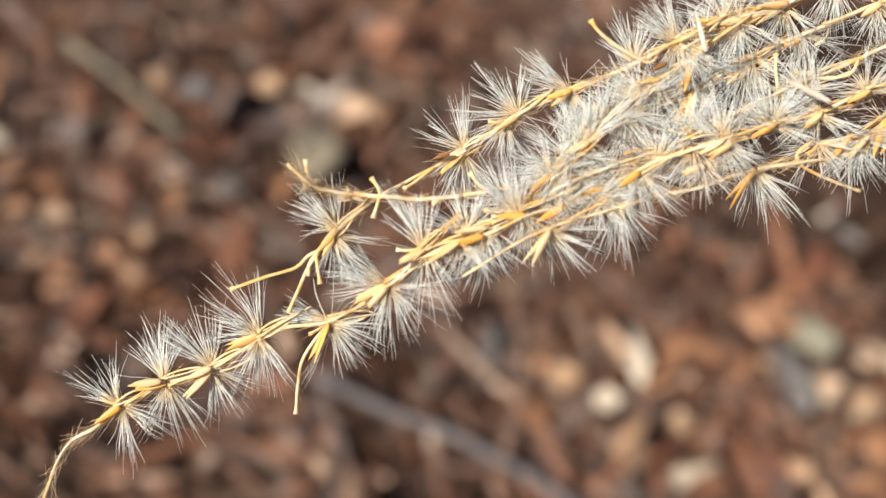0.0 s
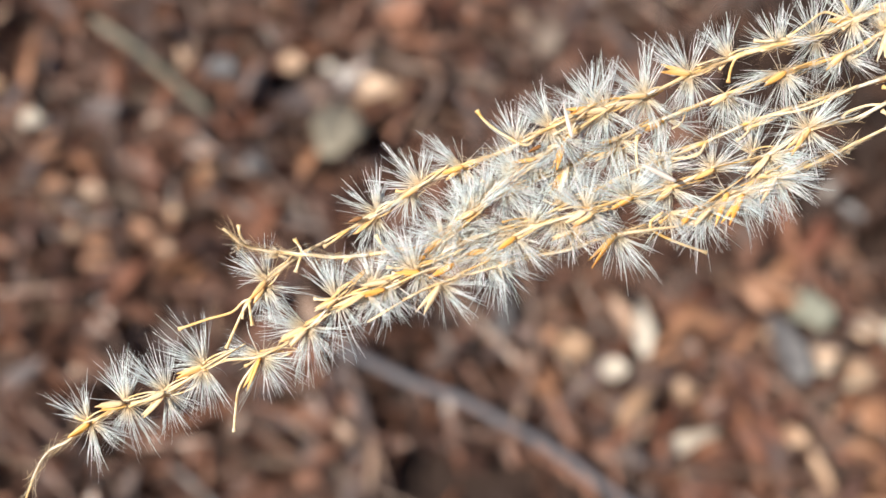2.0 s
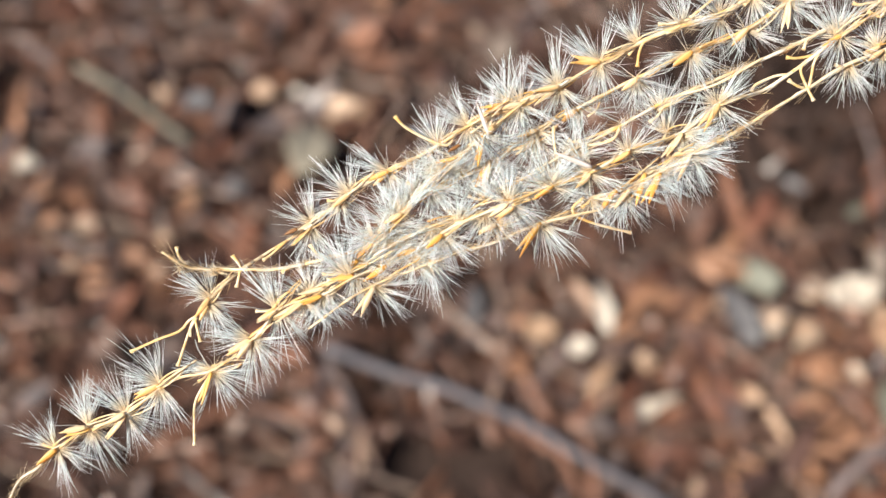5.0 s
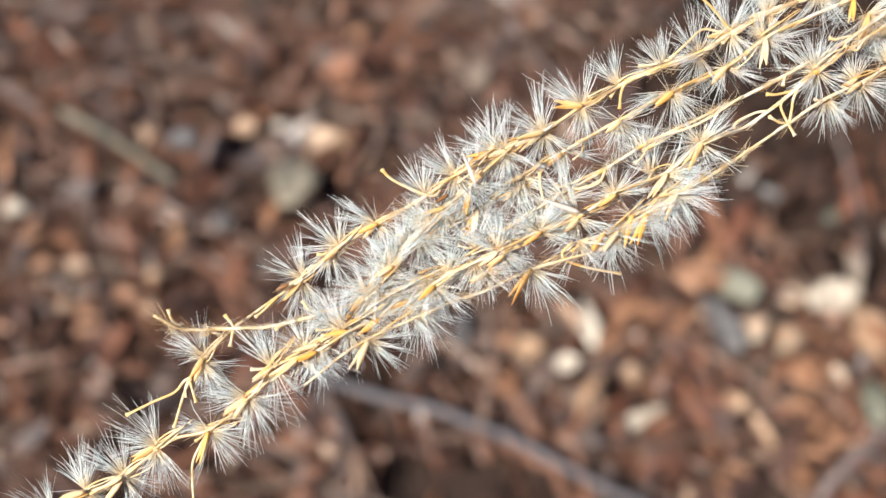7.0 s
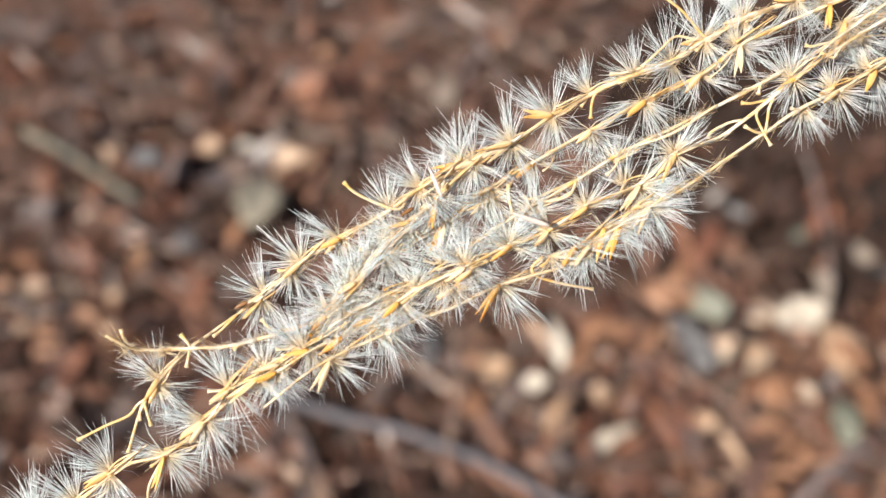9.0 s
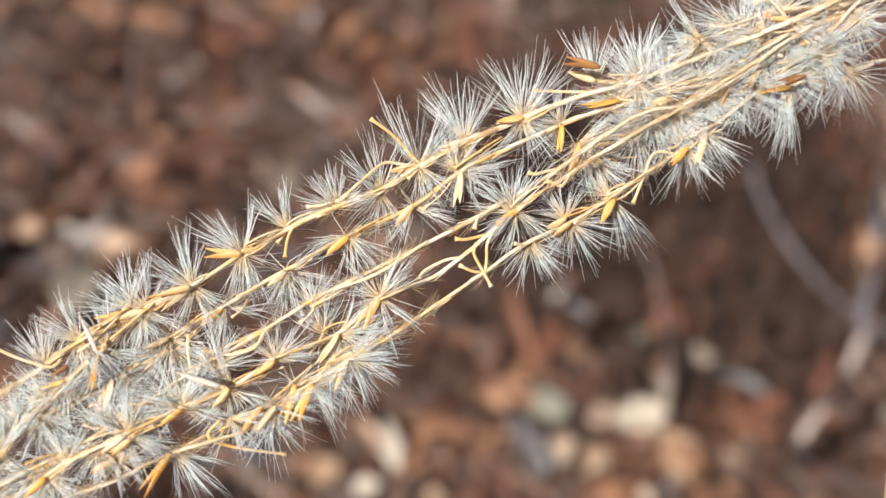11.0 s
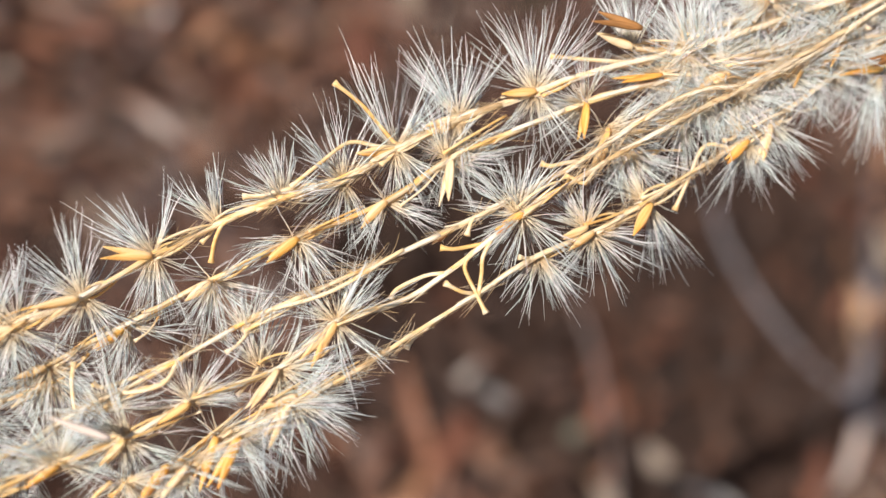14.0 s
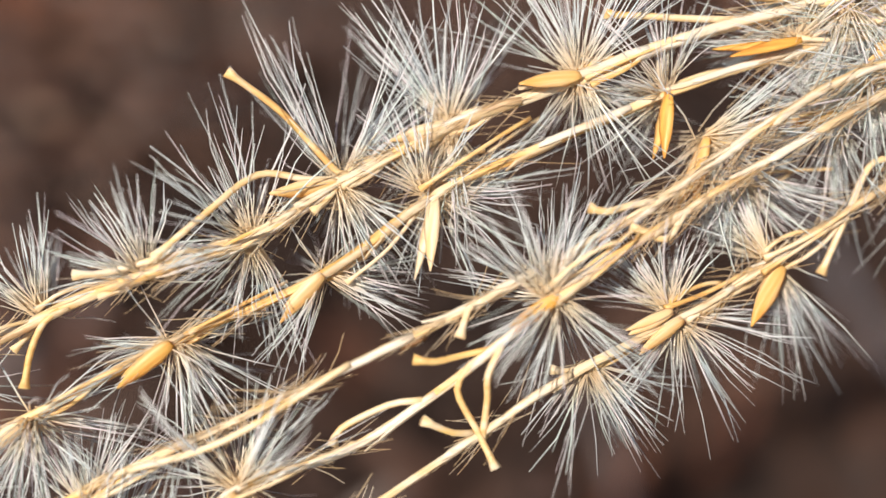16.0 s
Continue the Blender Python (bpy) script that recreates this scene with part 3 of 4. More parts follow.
branch = raceme(plume, (0.20, 0.16), [
    (47.5, 22.8, -4.4), (42.5, 17.9, -4.4), (36.6, 13.5, -3.9), (26.9, 6.5, -2.8), (22.2, 3.5, -2.2),
    (17.9, 0.8, -1.6), (13.2, -1.9, -0.8), (8.3, -3.9, 1.0), (3.6, -7.0, 1.0), (-1.8, -10.4, 2.0),
    (-6.0, -13.1, 2.5), (-11.0, -15.9, 3.0), (-18.0, -19.9, 4.0), (-21.2, -22.4, 4.5), (-29.3, -24.7, 5.0),
    (-34.4, -26.9, 6.0), (-39.0, -28.3, 6.5), (-44.2, -30.5, 7.5), (-49.1, -32.5, 8.0), (-53.2, -35.1, 8.0),
    (-57.2, -38.2, 8.0),
])
spikelets(branch, [
    (12.8, 1.2, -1.6, 266, 20, 7.2, 183), (26.9, 0.1, -0.1, 288, 60, 5.3, 223),
    (27.0, -0.4, 0.6, 119, 60, 4.4, None), (37.1, 0.1, -0.2, 304, 22, 6.6, 237),
    (37.3, -0.2, 0.3, 134, 35, 4.0, None), (42.6, -0.0, 0.0, 289, 80, 5.5, 214),
    (43.0, -0.2, 0.6, 109, 55, 3.9, None), (47.9, 0.0, -0.1, 279, 80, 5.3, None),
    (70.3, -0.2, 0.4, 308, 80, 5.4, None), (71.0, -0.1, 0.2, 319, 100, 5.6, 239),
    (72.9, -0.6, 1.0, 308, 90, 6.2, None), (75.5, 0.0, -0.0, 299, 100, 5.3, 244),
])
spikelets(branch, [
    (77.1, -0.4, 0.7, 298, 90, 6.0, 248), (79.8, -0.1, 0.1, 309, 90, 5.3, 234), (81.0, -0.6, 0.8, 298, 80, 6.0, 233),
    (85.0, -0.4, 1.4, 298, 100, 4.8, None), (91.7, -0.0, 0.1, 300, 50, 6.4, 233),
    (96.8, -0.8, 1.7, 308, 120, 3.6, None), (106.2, -0.1, 0.3, 293, 55, 5.8, None),
    (113.6, 0.1, -0.1, 327, 50, 5.6, 242),
])
branch = raceme(plume, (0.26, 0.18), [
    (48.0, 21.8, -5.5), (39.5, 19.4, -4.4), (32.4, 18.4, -3.9), (24.1, 15.8, -2.8), (19.7, 13.7, -2.2),
    (16.4, 13.5, -1.9),
])
spikelets(branch, [
    (1.7, -0.1, 0.3, 298, 120, 5.0, None), (2.2, -0.5, 1.7, 129, 100, 4.4, None),
    (5.2, 0.2, -0.7, 288, 90, 5.0, None), (6.9, 0.5, -1.6, 288, 110, 5.4, None),
    (9.0, 0.5, -2.8, 319, 100, 5.0, None), (9.3, -0.3, 2.2, 78, 80, 4.6, None),
    (11.1, 0.6, -4.4, 254, 24, 6.0, None), (11.2, -0.3, 2.3, 98, 80, 5.0, None),
    (13.1, 0.1, -1.0, 149, 120, 4.6, None), (13.5, 0.5, -3.4, 199, 120, 4.4, 234),
    (14.7, -0.1, 0.4, 139, 90, 4.6, None), (17.3, 1.2, -4.0, 248, 110, 5.0, 233),
])
spikelets(branch, [
    (20.1, 1.6, -5.0, 258, 140, 5.4, None), (21.6, 0.3, -0.9, 139, 45, 5.4, None),
    (22.1, 1.0, -3.2, 199, 150, 5.0, None), (22.7, 2.7, -8.5, 268, 80, 5.4, 253),
    (25.7, 2.4, -5.1, 248, 130, 5.4, None), (26.0, 0.9, -2.0, 78, 110, 4.6, None),
    (27.6, -0.1, 0.2, 93, 70, 5.4, None), (28.8, 2.1, -4.4, 258, 80, 5.6, None),
    (30.6, 0.2, -2.2, 98, 110, 4.6, None), (33.1, -0.0, 0.1, 83, 40, 6.2, 163),
    (33.1, -1.9, -6.7, 309, 110, 5.6, 254), (33.1, 0.1, -8.5, 299, 80, 5.0, None),
])
# the head of the plume, where the branches crowd together
spikelets(branch, [(1.5 + 1.9 * k, rnd.uniform(-0.5, 0.5), rnd.uniform(-5.5, 2.0), rnd.uniform(60, 320), rnd.uniform(80, 150), rnd.uniform(4.6, 6.0), None) for k in range(0, 16, 2)], 1.0)
spikelets(branch, [(2.0 + 2.4 * k, rnd.uniform(-0.5, 0.5), rnd.uniform(-7.0, -1.0), rnd.uniform(90, 300), rnd.uniform(110, 160), rnd.uniform(4.8, 6.2), None) for k in range(12)], -0.6)

pedicel(plume, [(-8.3, 9.8, 0.0), (-5.8, 7.9, -0.5), (-3.2, 5.1, -1.1), (-2.0, 5.2, -1.3)])
pedicel(plume, [(-47.5, -12.2, 6.0), (-46.3, -13.4, 6.0), (-43.8, -14.7, 5.5), (-41.1, -15.5, 5.0), (-40.2, -14.2, 4.5)])
pedicel(plume, [(-17.9, -25.6, 2.5), (-21.7, -24.8, 3.5), (-24.8, -23.8, 4.5), (-25.5, -22.7, 5.0), (-24.2, -21.4, 5.0)])
pedicel(plume, [(-14.6, -9.4, 2.1), (-13.5, -8.7, 2.1), (-8.2, -7.0, 2.6), (-2.5, -3.6, 2.0)])
pedicel(plume, [(-2.1, -11.6, 0.5), (-1.6, -10.8, 0.5), (-0.3, -9.8, 0.5), (1.0, -8.7, 1.5)])
pedicel(plume, [(-3.4, -7.6, 1.0), (-3.0, -6.8, 1.0), (-0.8, -5.7, 1.0), (0.8, -5.4, 1.3)])
pedicel(plume, [(0.8, -6.2, 2.0), (2.2, -6.9, 1.5), (3.2, -7.0, 1.0)])
pedicel(plume, [(4.2, -8.6, 1.5), (3.4, -7.0, 1.2), (2.4, -4.9, 1.5), (3.1, -3.6, 1.5)])
pedicel(plume, [(3.6, -7.2, 1.0), (3.8, -5.2, 1.5), (3.8, -4.1, 2.0), (4.6, -2.5, 1.7)])
pedicel(plume, [(0.4, -3.4, 2.0), (1.4, -3.5, 2.0), (2.6, -3.3, 1.5), (3.9, -3.0, 1.6)])
pedicel(plume, [(-24.9, -14.4, 3.0), (-23.5, -14.9, 3.5), (-20.8, -14.2, 3.5), (-19.8, -12.5, 2.8)])
pedicel(plume, [(-27.9, -12.8, 2.0), (-27.9, -14.4, 2.5), (-27.4, -16.6, 3.0), (-26.3, -18.0, 3.0), (-23.6, -18.3, 4.0)])
pedicel(plume, [(-15.3, 0.4, 1.0), (-13.8, 0.5, 1.0), (-11.5, 1.1, 1.0), (-10.3, 1.0, 0.6)])
pedicel(plume, [(-17.7, -4.9, 1.0), (-17.5, -3.2, 0.6), (-17.0, -1.9, 0.2), (-16.2, -1.3, 0.2)])
pedicel(plume, [(8.4, 3.5, 1.5), (9.2, 3.3, 1.5), (10.4, 3.6, 1.3), (11.7, 3.8, 0.9)])
pedicel(plume, [(10.4, 2.6, 1.0), (11.3, 2.3, 1.0), (12.1, 2.0, 1.0), (13.0, 3.3, 0.8)])
pedicel(plume, [(2.5, -2.4, 2.0), (2.9, -1.2, 1.6), (3.2, -0.9, 1.5)])
pedicel(plume, [(20.4, 0.1, -2.2), (21.6, 2.9, -2.2), (22.9, 5.6, -2.2), (25.4, 5.5, -2.6)])
pedicel(plume, [(-79.6, -42.1, 5.3), (-76.3, -40.5, 5.3), (-73.5, -39.3, 5.3), (-72.4, -38.0, 5.3), (-71.3, -37.3, 5.3)])
pedicel(plume, [(-73.7, -43.7, 5.3), (-72.9, -41.1, 5.3), (-72.2, -39.0, 5.3), (-71.4, -37.6, 5.3)])
pedicel(plume, [(-72.3, -54.4, 2.0), (-72.4, -51.5, 2.0), (-72.1, -48.6, 2.6), (-70.5, -45.6, 3.0), (-69.2, -44.1, 4.1)])
pedicel(plume, [(-70.9, -40.6, 5.3), (-71.3, -39.2, 5.3), (-71.6, -37.9, 5.3)])
pedicel(plume, [(-73.2, -28.7, 8.5), (-73.0, -29.8, 8.2), (-72.3, -31.0, 7.3)])
pedicel(plume, [(-66.4, -33.6, 6.0), (-66.0, -31.6, 6.0)])
pedicel(plume, [(-67.0, -29.7, 6.0), (-66.2, -30.6, 6.0), (-65.9, -31.4, 6.0)])
pedicel(plume, [(-60.8, -31.6, 6.3), (-59.9, -31.0, 6.3), (-57.1, -30.2, 6.3)])
pedicel(plume, [(-57.5, -28.1, 6.0), (-56.2, -29.4, 6.3), (-54.0, -29.3, 6.5)])
pedicel(plume, [(-40.7, -27.6, 2.0), (-39.9, -28.5, 2.0), (-37.5, -28.3, 1.6), (-35.1, -27.2, 6.1)])
pedicel(plume, [(-26.2, -14.3, 3.0), (-24.9, -14.5, 3.0), (-20.1, -12.5, 2.5)])
pedicel(plume, [(-63.8, -30.4, 3.0), (-63.0, -29.8, 2.5), (-61.0, -27.9, 2.0)])
pedicel(plume, [(9.5, 12.7, -1.6), (14.3, 12.5, -1.9), (17.9, 12.5, -2.2)])
pedicel(plume, [(-11.5, 1.2, 1.5), (-9.2, 3.2, 1.0), (-7.0, 5.0, -0.3), (-4.7, 4.8, -0.8), (-2.9, 4.8, -1.2)])
pedicel(plume, [(34.7, 22.1, -2.8), (36.7, 22.5, -3.3), (39.3, 19.9, -3.9), (41.0, 17.9, -3.9), (42.8, 18.1, -4.4)])

# two bleached empty scales
for x, y, z, angle, size in ((-23.7, -17.7, 7.6, 161, 7.5), (-36.1, -14.1, 6.6, 112, 5.2)):
    scale = husk(plume, Vector((x, y, z)) * MM, radians(angle), size, False, BLEACHED, "bleached white empty husk")
    scale.data.transform(Matrix.Diagonal((1, 0.5, 0.7, 1)))
# withered spikelets, and two short white buds on the bare fork
for x, y, z, angle, size, spread in ((-59.6, -26.4, 2.6, 205, 2.6, False), (-56.0, -34.8, 6.0, 208, 3.0, False), (16.5, 14.6, 1.4, 168, 4.4, True), (40.0, 13.8, -2.0, 196, 3.6, True), (1.0, -2.4, 1.4, 205, 2.0, False), (-39.5, -15.4, 5.4, 214, 2.4, False)):
    husk(plume, Vector((x, y, z)) * MM, radians(angle), size, spread, BROWN, "withered brown husk")
for x, y, z in ((-68.7, -31.9, 6.4), (-73.0, -31.0, 7.6)):
    hair_tuft(plume, Vector((x, y, z)) * MM, radians(110), radians(120), 1.3, 46)

# the common axis and the culm that carries the plume, arching over and down into the ground
bm = bmesh.new()
path = spline([Vector(p) * MM for p in ((39, 19.5, -6), (60, 29, -9), (90, 41, -14), (140, 57, -25), (220, 65, -60), (310, 25, -140), (360, -75, -260), (380, -235, -420), (385, -345, -540), (387, -435, -650))], 4 * MM)
tube(bm, path, lambda u: MM * (0.7 + 1.6 * u), 10)
part("culm", bm, STRAW, plume, "long straw-coloured stalk")

# ---- the ground and what lies on it ----
rnd.seed(11)


def axis_steps(near0, near1, step, far):
    inner = [near0 + i * step for i in range(round((near1 - near0) / step) + 1)]
    reach, out = step, []
    while reach < far:
        reach *= 1.35
        out.append(reach)
    return [near0 - r for r in out[::-1]] + inner + [near1 + r for r in out]


def height(x, y):
    fine = max(0.0, 1 - max(0.0, math.hypot(x - 0.2, y - 0.9) - 1.2) / 0.8)
    return fine * (0.014 * noise.noise(Vector((x * 6, y * 6, 0))) + 0.011 * noise.noise(Vector((x * 19, y * 19, 3)))) + 0.05 * (1 - fine) * noise.noise(Vector((x * 0.7, y * 0.7, 8)))


def strewn():
    """A spot of ground: thick litter round the plume, thinning out over the wood's floor."""
    reach, turn = 1.0 * math.sqrt(rnd.random()), rnd.uniform(0, math.tau)
    if rnd.random() < 0.55:
        reach += rnd.expovariate(1 / 0.8)
    elif reach > 0.72:
        reach += 6 * (reach - 0.72) * ((reach - 0.72) / 0.28) ** 2
    return 0.25 + 1.1 * reach * math.cos(turn), 0.75 + reach * math.sin(turn)


def dark_patch(x, y):
    """The patches where the litter is dark and thin."""
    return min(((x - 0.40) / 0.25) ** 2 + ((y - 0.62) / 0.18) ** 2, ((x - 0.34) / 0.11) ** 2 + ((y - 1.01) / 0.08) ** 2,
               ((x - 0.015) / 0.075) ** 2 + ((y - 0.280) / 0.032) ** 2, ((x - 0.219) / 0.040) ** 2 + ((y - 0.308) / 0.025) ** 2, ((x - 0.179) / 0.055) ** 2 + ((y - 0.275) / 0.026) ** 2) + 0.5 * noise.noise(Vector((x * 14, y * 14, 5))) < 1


bm = bmesh.new()
xs, ys = axis_steps(-1.8, 2.2, 0.03, 60), axis_steps(-1.1, 2.9, 0.03, 60)
grid = [[bm.verts.new((x, y, height(x, y) - 0.006)) for x in xs] for y in ys]
for r0, r1 in zip(grid, grid[1:]):
    for i in range(len(xs) - 1):
        bm.faces.new((r0[i], r0[i + 1], r1[i + 1], r1[i]))
ground = tagged(part("ground", bm, SOIL), "dark brown woodland soil under leaf litter", "ground", kind="structure")


def leaf_mesh(name, seed):
    """A curled dry leaf of unit length and width with a midrib fold and some thickness."""
    r = random.Random(seed)
    bm = bmesh.new()
    curl, fold, twist = r.uniform(-0.6, 0.9), r.uniform(0.1, 0.7), r.uniform(-0.7, 0.7)
    layers = []
    for top in (1, 0):
        rows = []
        for i in range(8):
            u = i / 7
            w = math.sin(math.pi * (0.06 + 0.9 * u) ** 0.85) ** 0.75 * (1 + 0.3 * r.uniform(-1, 1))
            row = []
            for j in range(5):
                v = (j / 4 - 0.5) * w
                z = 0.16 * curl * math.cos((u - 0.5) * 3.1) + fold * abs(v) * 0.5 + twist * v * (u - 0.5) + 0.018 * top + 0.03 * r.uniform(-1, 1)
                row.append(bm.verts.new((u - 0.5, v, z)))
            rows.append(row)
        layers.append(rows)
    for rows, flip in ((layers[0], False), (layers[1], True)):
        for a, b in zip(rows, rows[1:]):
            for j in range(4):
                q = (a[j], b[j], b[j + 1], a[j + 1])
                bm.faces.new(q if flip else q[::-1])
    t, b = layers
    rim = lambda g: [g[i][0] for i in range(8)] + g[7][1:] + [g[i][4] for i in range(6, -1, -1)] + g[0][3:0:-1]
    p, q = rim(t), rim(b)
    for i in range(len(p)):
        bm.faces.new((p[i], q[i], q[(i + 1) % len(q)], p[(i + 1) % len(p)]))
    bmesh.ops.recalc_face_normals(bm, faces=bm.faces)
    me = bpy.data.meshes.new(name)
    bm.to_mesh(me)
    bm.free()
    me.polygons.foreach_set("use_smooth", [True] * len(me.polygons))
    return me


WORDS = {"bone": "bone-white glint-bright", "tan": "pale tan", "orange": "warm orange-brown", "rust": "rust-brown", "grey": "weathered grey-brown", "olive": "dull olive-grey", "umber": "dark umber", "slate": "dull blue-grey", "green": "dark green", "pale": "pale olive-buff"}
LEAF_MESHES = {}
for colour, mat in LEAVES.items():
    LEAF_MESHES[colour] = [leaf_mesh("fallen_leaf", 10 * i + len(colour)) for i in range(6)]
    for me in LEAF_MESHES[colour]:
        me.materials.append(mat)


def fallen_leaf(x, y, length, width, angle, colour, lift=0.019):
    ob = new("fallen_leaf", rnd.choice(LEAF_MESHES[colour]))
    ob.location = (x, y - 0.65 * max(0.0, lift - 0.010), height(x, y) + lift)
    ob.rotation_euler = (radians(rnd.uniform(-14, 14)), radians(rnd.uniform(-14, 14)), radians(angle))
    ob.scale = (length * 0.85, width * 0.75, (length + width) * 0.45)
    return tagged(ob, WORDS[colour] + " dry fallen leaf lying in the litter", "leaf", "fallen leaves")


def leaf_scraps(x, y, length, width, angle, colour):
    """A leaf torn into a few narrow curled pieces that still lie together."""
    a = radians(angle)
    for k in (-0.5, 0.08, 0.55):
        along, across = rnd.uniform(-0.3, 0.3) * length, k * width * 0.85
        px, py = x + along * math.cos(a) - across * math.sin(a), y + along * math.sin(a) + across * math.cos(a)
        fallen_leaf(px, py, length * rnd.uniform(0.55, 1.1), width * rnd.uniform(0.22, 0.5), angle + rnd.uniform(-28, 28), colour, 0.017)


def stick(points, radius, colour, lift=0.023):
    bm = bmesh.new()
    path = spline([Vector((x, y - 0.003, height(x, y) + lift + radius * 0.5)) for x, y in points], 0.012)
    radius *= 0.85
    for p in path:
        p += Vector((noise.noise(p * 30), noise.noise(p * 30 + Vector((5, 0, 0))), 0)) * radius * 0.5
    tube(bm, path, lambda u: radius * (1.1 - 0.3 * u) * (1 + 0.18 * noise.noise(Vector((u * 25, radius * 900, 0)))), 9)
    ob = part("fallen_stick", bm, BARK[colour])
    words = {"bark": "grey-brown barked", "slate": "slate-grey", "grey": "pale weathered", "pink": "peeled pinkish", "olive": "mossy grey-green"}
    return tagged(ob, words[colour] + " fallen stick lying on the litter", "stick", "fallen sticks")


fallen_leaf(-0.113, 0.538, 0.072, 0.042, 86, "pale")
fallen_leaf(-0.129, 0.594, 0.014, 0.014, 0, "bone")
fallen_leaf(-0.158, 0.593, 0.013, 0.014, 0, "tan")
fallen_leaf(-0.359, 0.543, 0.020, 0.020, 0, "tan")
fallen_leaf(-0.202, 0.579, 0.020, 0.020, 10, "slate")
fallen_leaf(-0.102, 0.584, 0.015, 0.016, 26, "bone")
fallen_leaf(-0.077, 0.581, 0.019, 0.014, 68, "tan")
fallen_leaf(0.033, 0.667, 0.061, 0.029, 81, "grey")
fallen_leaf(-0.335, 0.556, 0.105, 0.012, 99, "orange")
fallen_leaf(-0.232, 0.594, 0.043, 0.015, 95, "tan")
fallen_leaf(-0.318, 0.511, 0.019, 0.020, 0, "bone")
leaf_scraps(-0.210, 0.449, 0.018, 0.020, 0, "orange")
fallen_leaf(-0.261, 0.456, 0.016, 0.019, 0, "tan")
fallen_leaf(-0.163, 0.497, 0.021, 0.022, 37, "slate")
fallen_leaf(-0.203, 0.578, 0.027, 0.031, -1, "slate")
fallen_leaf(0.271, 0.423, 0.044, 0.036, 10, "bone")
fallen_leaf(0.245, 0.429, 0.020, 0.024, 0, "tan")
fallen_leaf(0.098, 0.405, 0.043, 0.016, 97, "bone")
fallen_leaf(0.082, 0.375, 0.019, 0.020, 0, "bone")
fallen_leaf(0.057, 0.388, 0.024, 0.025, 0, "tan")
fallen_leaf(0.126, 0.366, 0.017, 0.020, 0, "tan")
fallen_leaf(0.127, 0.334, 0.050, 0.012, 28, "bone")
fallen_leaf(0.188, 0.401, 0.058, 0.027, 112, "slate")
fallen_leaf(0.203, 0.433, 0.045, 0.030, 140, "olive")
fallen_leaf(0.210, 0.395, 0.027, 0.019, 79, "bone")
fallen_leaf(0.234, 0.389, 0.026, 0.027, 0, "tan")
fallen_leaf(0.204, 0.320, 0.036, 0.010, 118, "tan")
leaf_scraps(0.254, 0.371, 0.040, 0.033, 141, "orange")
fallen_leaf(0.290, 0.395, 0.048, 0.034, 133, "tan")
fallen_leaf(0.282, 0.344, 0.044, 0.024, 84, "olive")
leaf_scraps(0.216, 0.449, 0.057, 0.025, 133, "rust")
leaf_scraps(0.144, 0.409, 0.048, 0.035, 31, "orange")
leaf_scraps(0.042, 0.356, 0.029, 0.017, 114, "orange")
leaf_scraps(0.101, 0.338, 0.071, 0.015, 49, "rust")
fallen_leaf(0.011, 0.402, 0.042, 0.013, 88, "slate")
fallen_leaf(0.291, 0.448, 0.038, 0.016, 80, "grey")
leaf_scraps(0.287, 0.539, 0.022, 0.024, -1, "umber")
leaf_scraps(-0.229, 0.389, 0.041, 0.024, 36, "rust")
leaf_scraps(-0.349, 0.692, 0.042, 0.044, 29, "rust")
leaf_scraps(-0.068, 0.683, 0.063, 0.029, 98, "rust")
fallen_leaf(-0.155, 0.592, 0.020, 0.022, -1, "tan")
leaf_scraps(0.162, 0.348, 0.041, 0.017, 131, "rust")
leaf_scraps(-0.190, 0.417, 0.032, 0.024, 48, "orange")
leaf_scraps(-0.289, 0.418, 0.041, 0.023, 124, "umber")
leaf_scraps(-0.118, 0.370, 0.034, 0.027, 10, "rust")
leaf_scraps(-0.192, 0.492, 0.025, 0.022, 25, "orange")
leaf_scraps(0.120, 0.391, 0.042, 0.018, 45, "orange")
leaf_scraps(0.159, 0.381, 0.043, 0.018, 130, "rust")
leaf_scraps(0.182, 0.352, 0.042, 0.018, 30, "rust")
leaf_scraps(0.229, 0.345, 0.032, 0.022, 142, "orange")
leaf_scraps(0.254, 0.320, 0.050, 0.022, 28, "orange")
leaf_scraps(0.229, 0.292, 0.037, 0.025, 155, "orange")
fallen_leaf(0.097, 0.353, 0.040, 0.012, 49, "tan")
leaf_scraps(0.264, 0.286, 0.035, 0.018, 18, "rust")
leaf_scraps(0.180, 0.440, 0.044, 0.025, 141, "orange")
leaf_scraps(0.141, 0.299, 0.043, 0.018, 29, "rust")
leaf_scraps(0.182, 0.287, 0.031, 0.020, 132, "orange")
leaf_scraps(0.305, 0.363, 0.032, 0.028, 127, "orange")
leaf_scraps(-0.275, 0.555, 0.051, 0.020, 136, "rust")
leaf_scraps(-0.292, 0.489, 0.036, 0.028, 26, "orange")
leaf_scraps(-0.231, 0.477, 0.049, 0.019, 146, "rust")
leaf_scraps(-0.150, 0.460, 0.033, 0.026, 37, "rust")
leaf_scraps(-0.245, 0.417, 0.035, 0.022, 11, "orange")
leaf_scraps(-0.183, 0.525, 0.046, 0.017, 104, "rust")
leaf_scraps(0.009, 0.960, 0.137, 0.059, 14, "orange")
fallen_leaf(0.058, 0.975, 0.088, 0.049, 22, "tan")
fallen_leaf(0.249, 0.953, 0.082, 0.021, 80, "grey")
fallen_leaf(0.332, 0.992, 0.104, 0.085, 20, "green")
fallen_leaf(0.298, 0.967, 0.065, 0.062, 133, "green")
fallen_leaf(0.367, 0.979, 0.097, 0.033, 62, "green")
fallen_leaf(0.449, 0.981, 0.125, 0.017, 73, "grey")
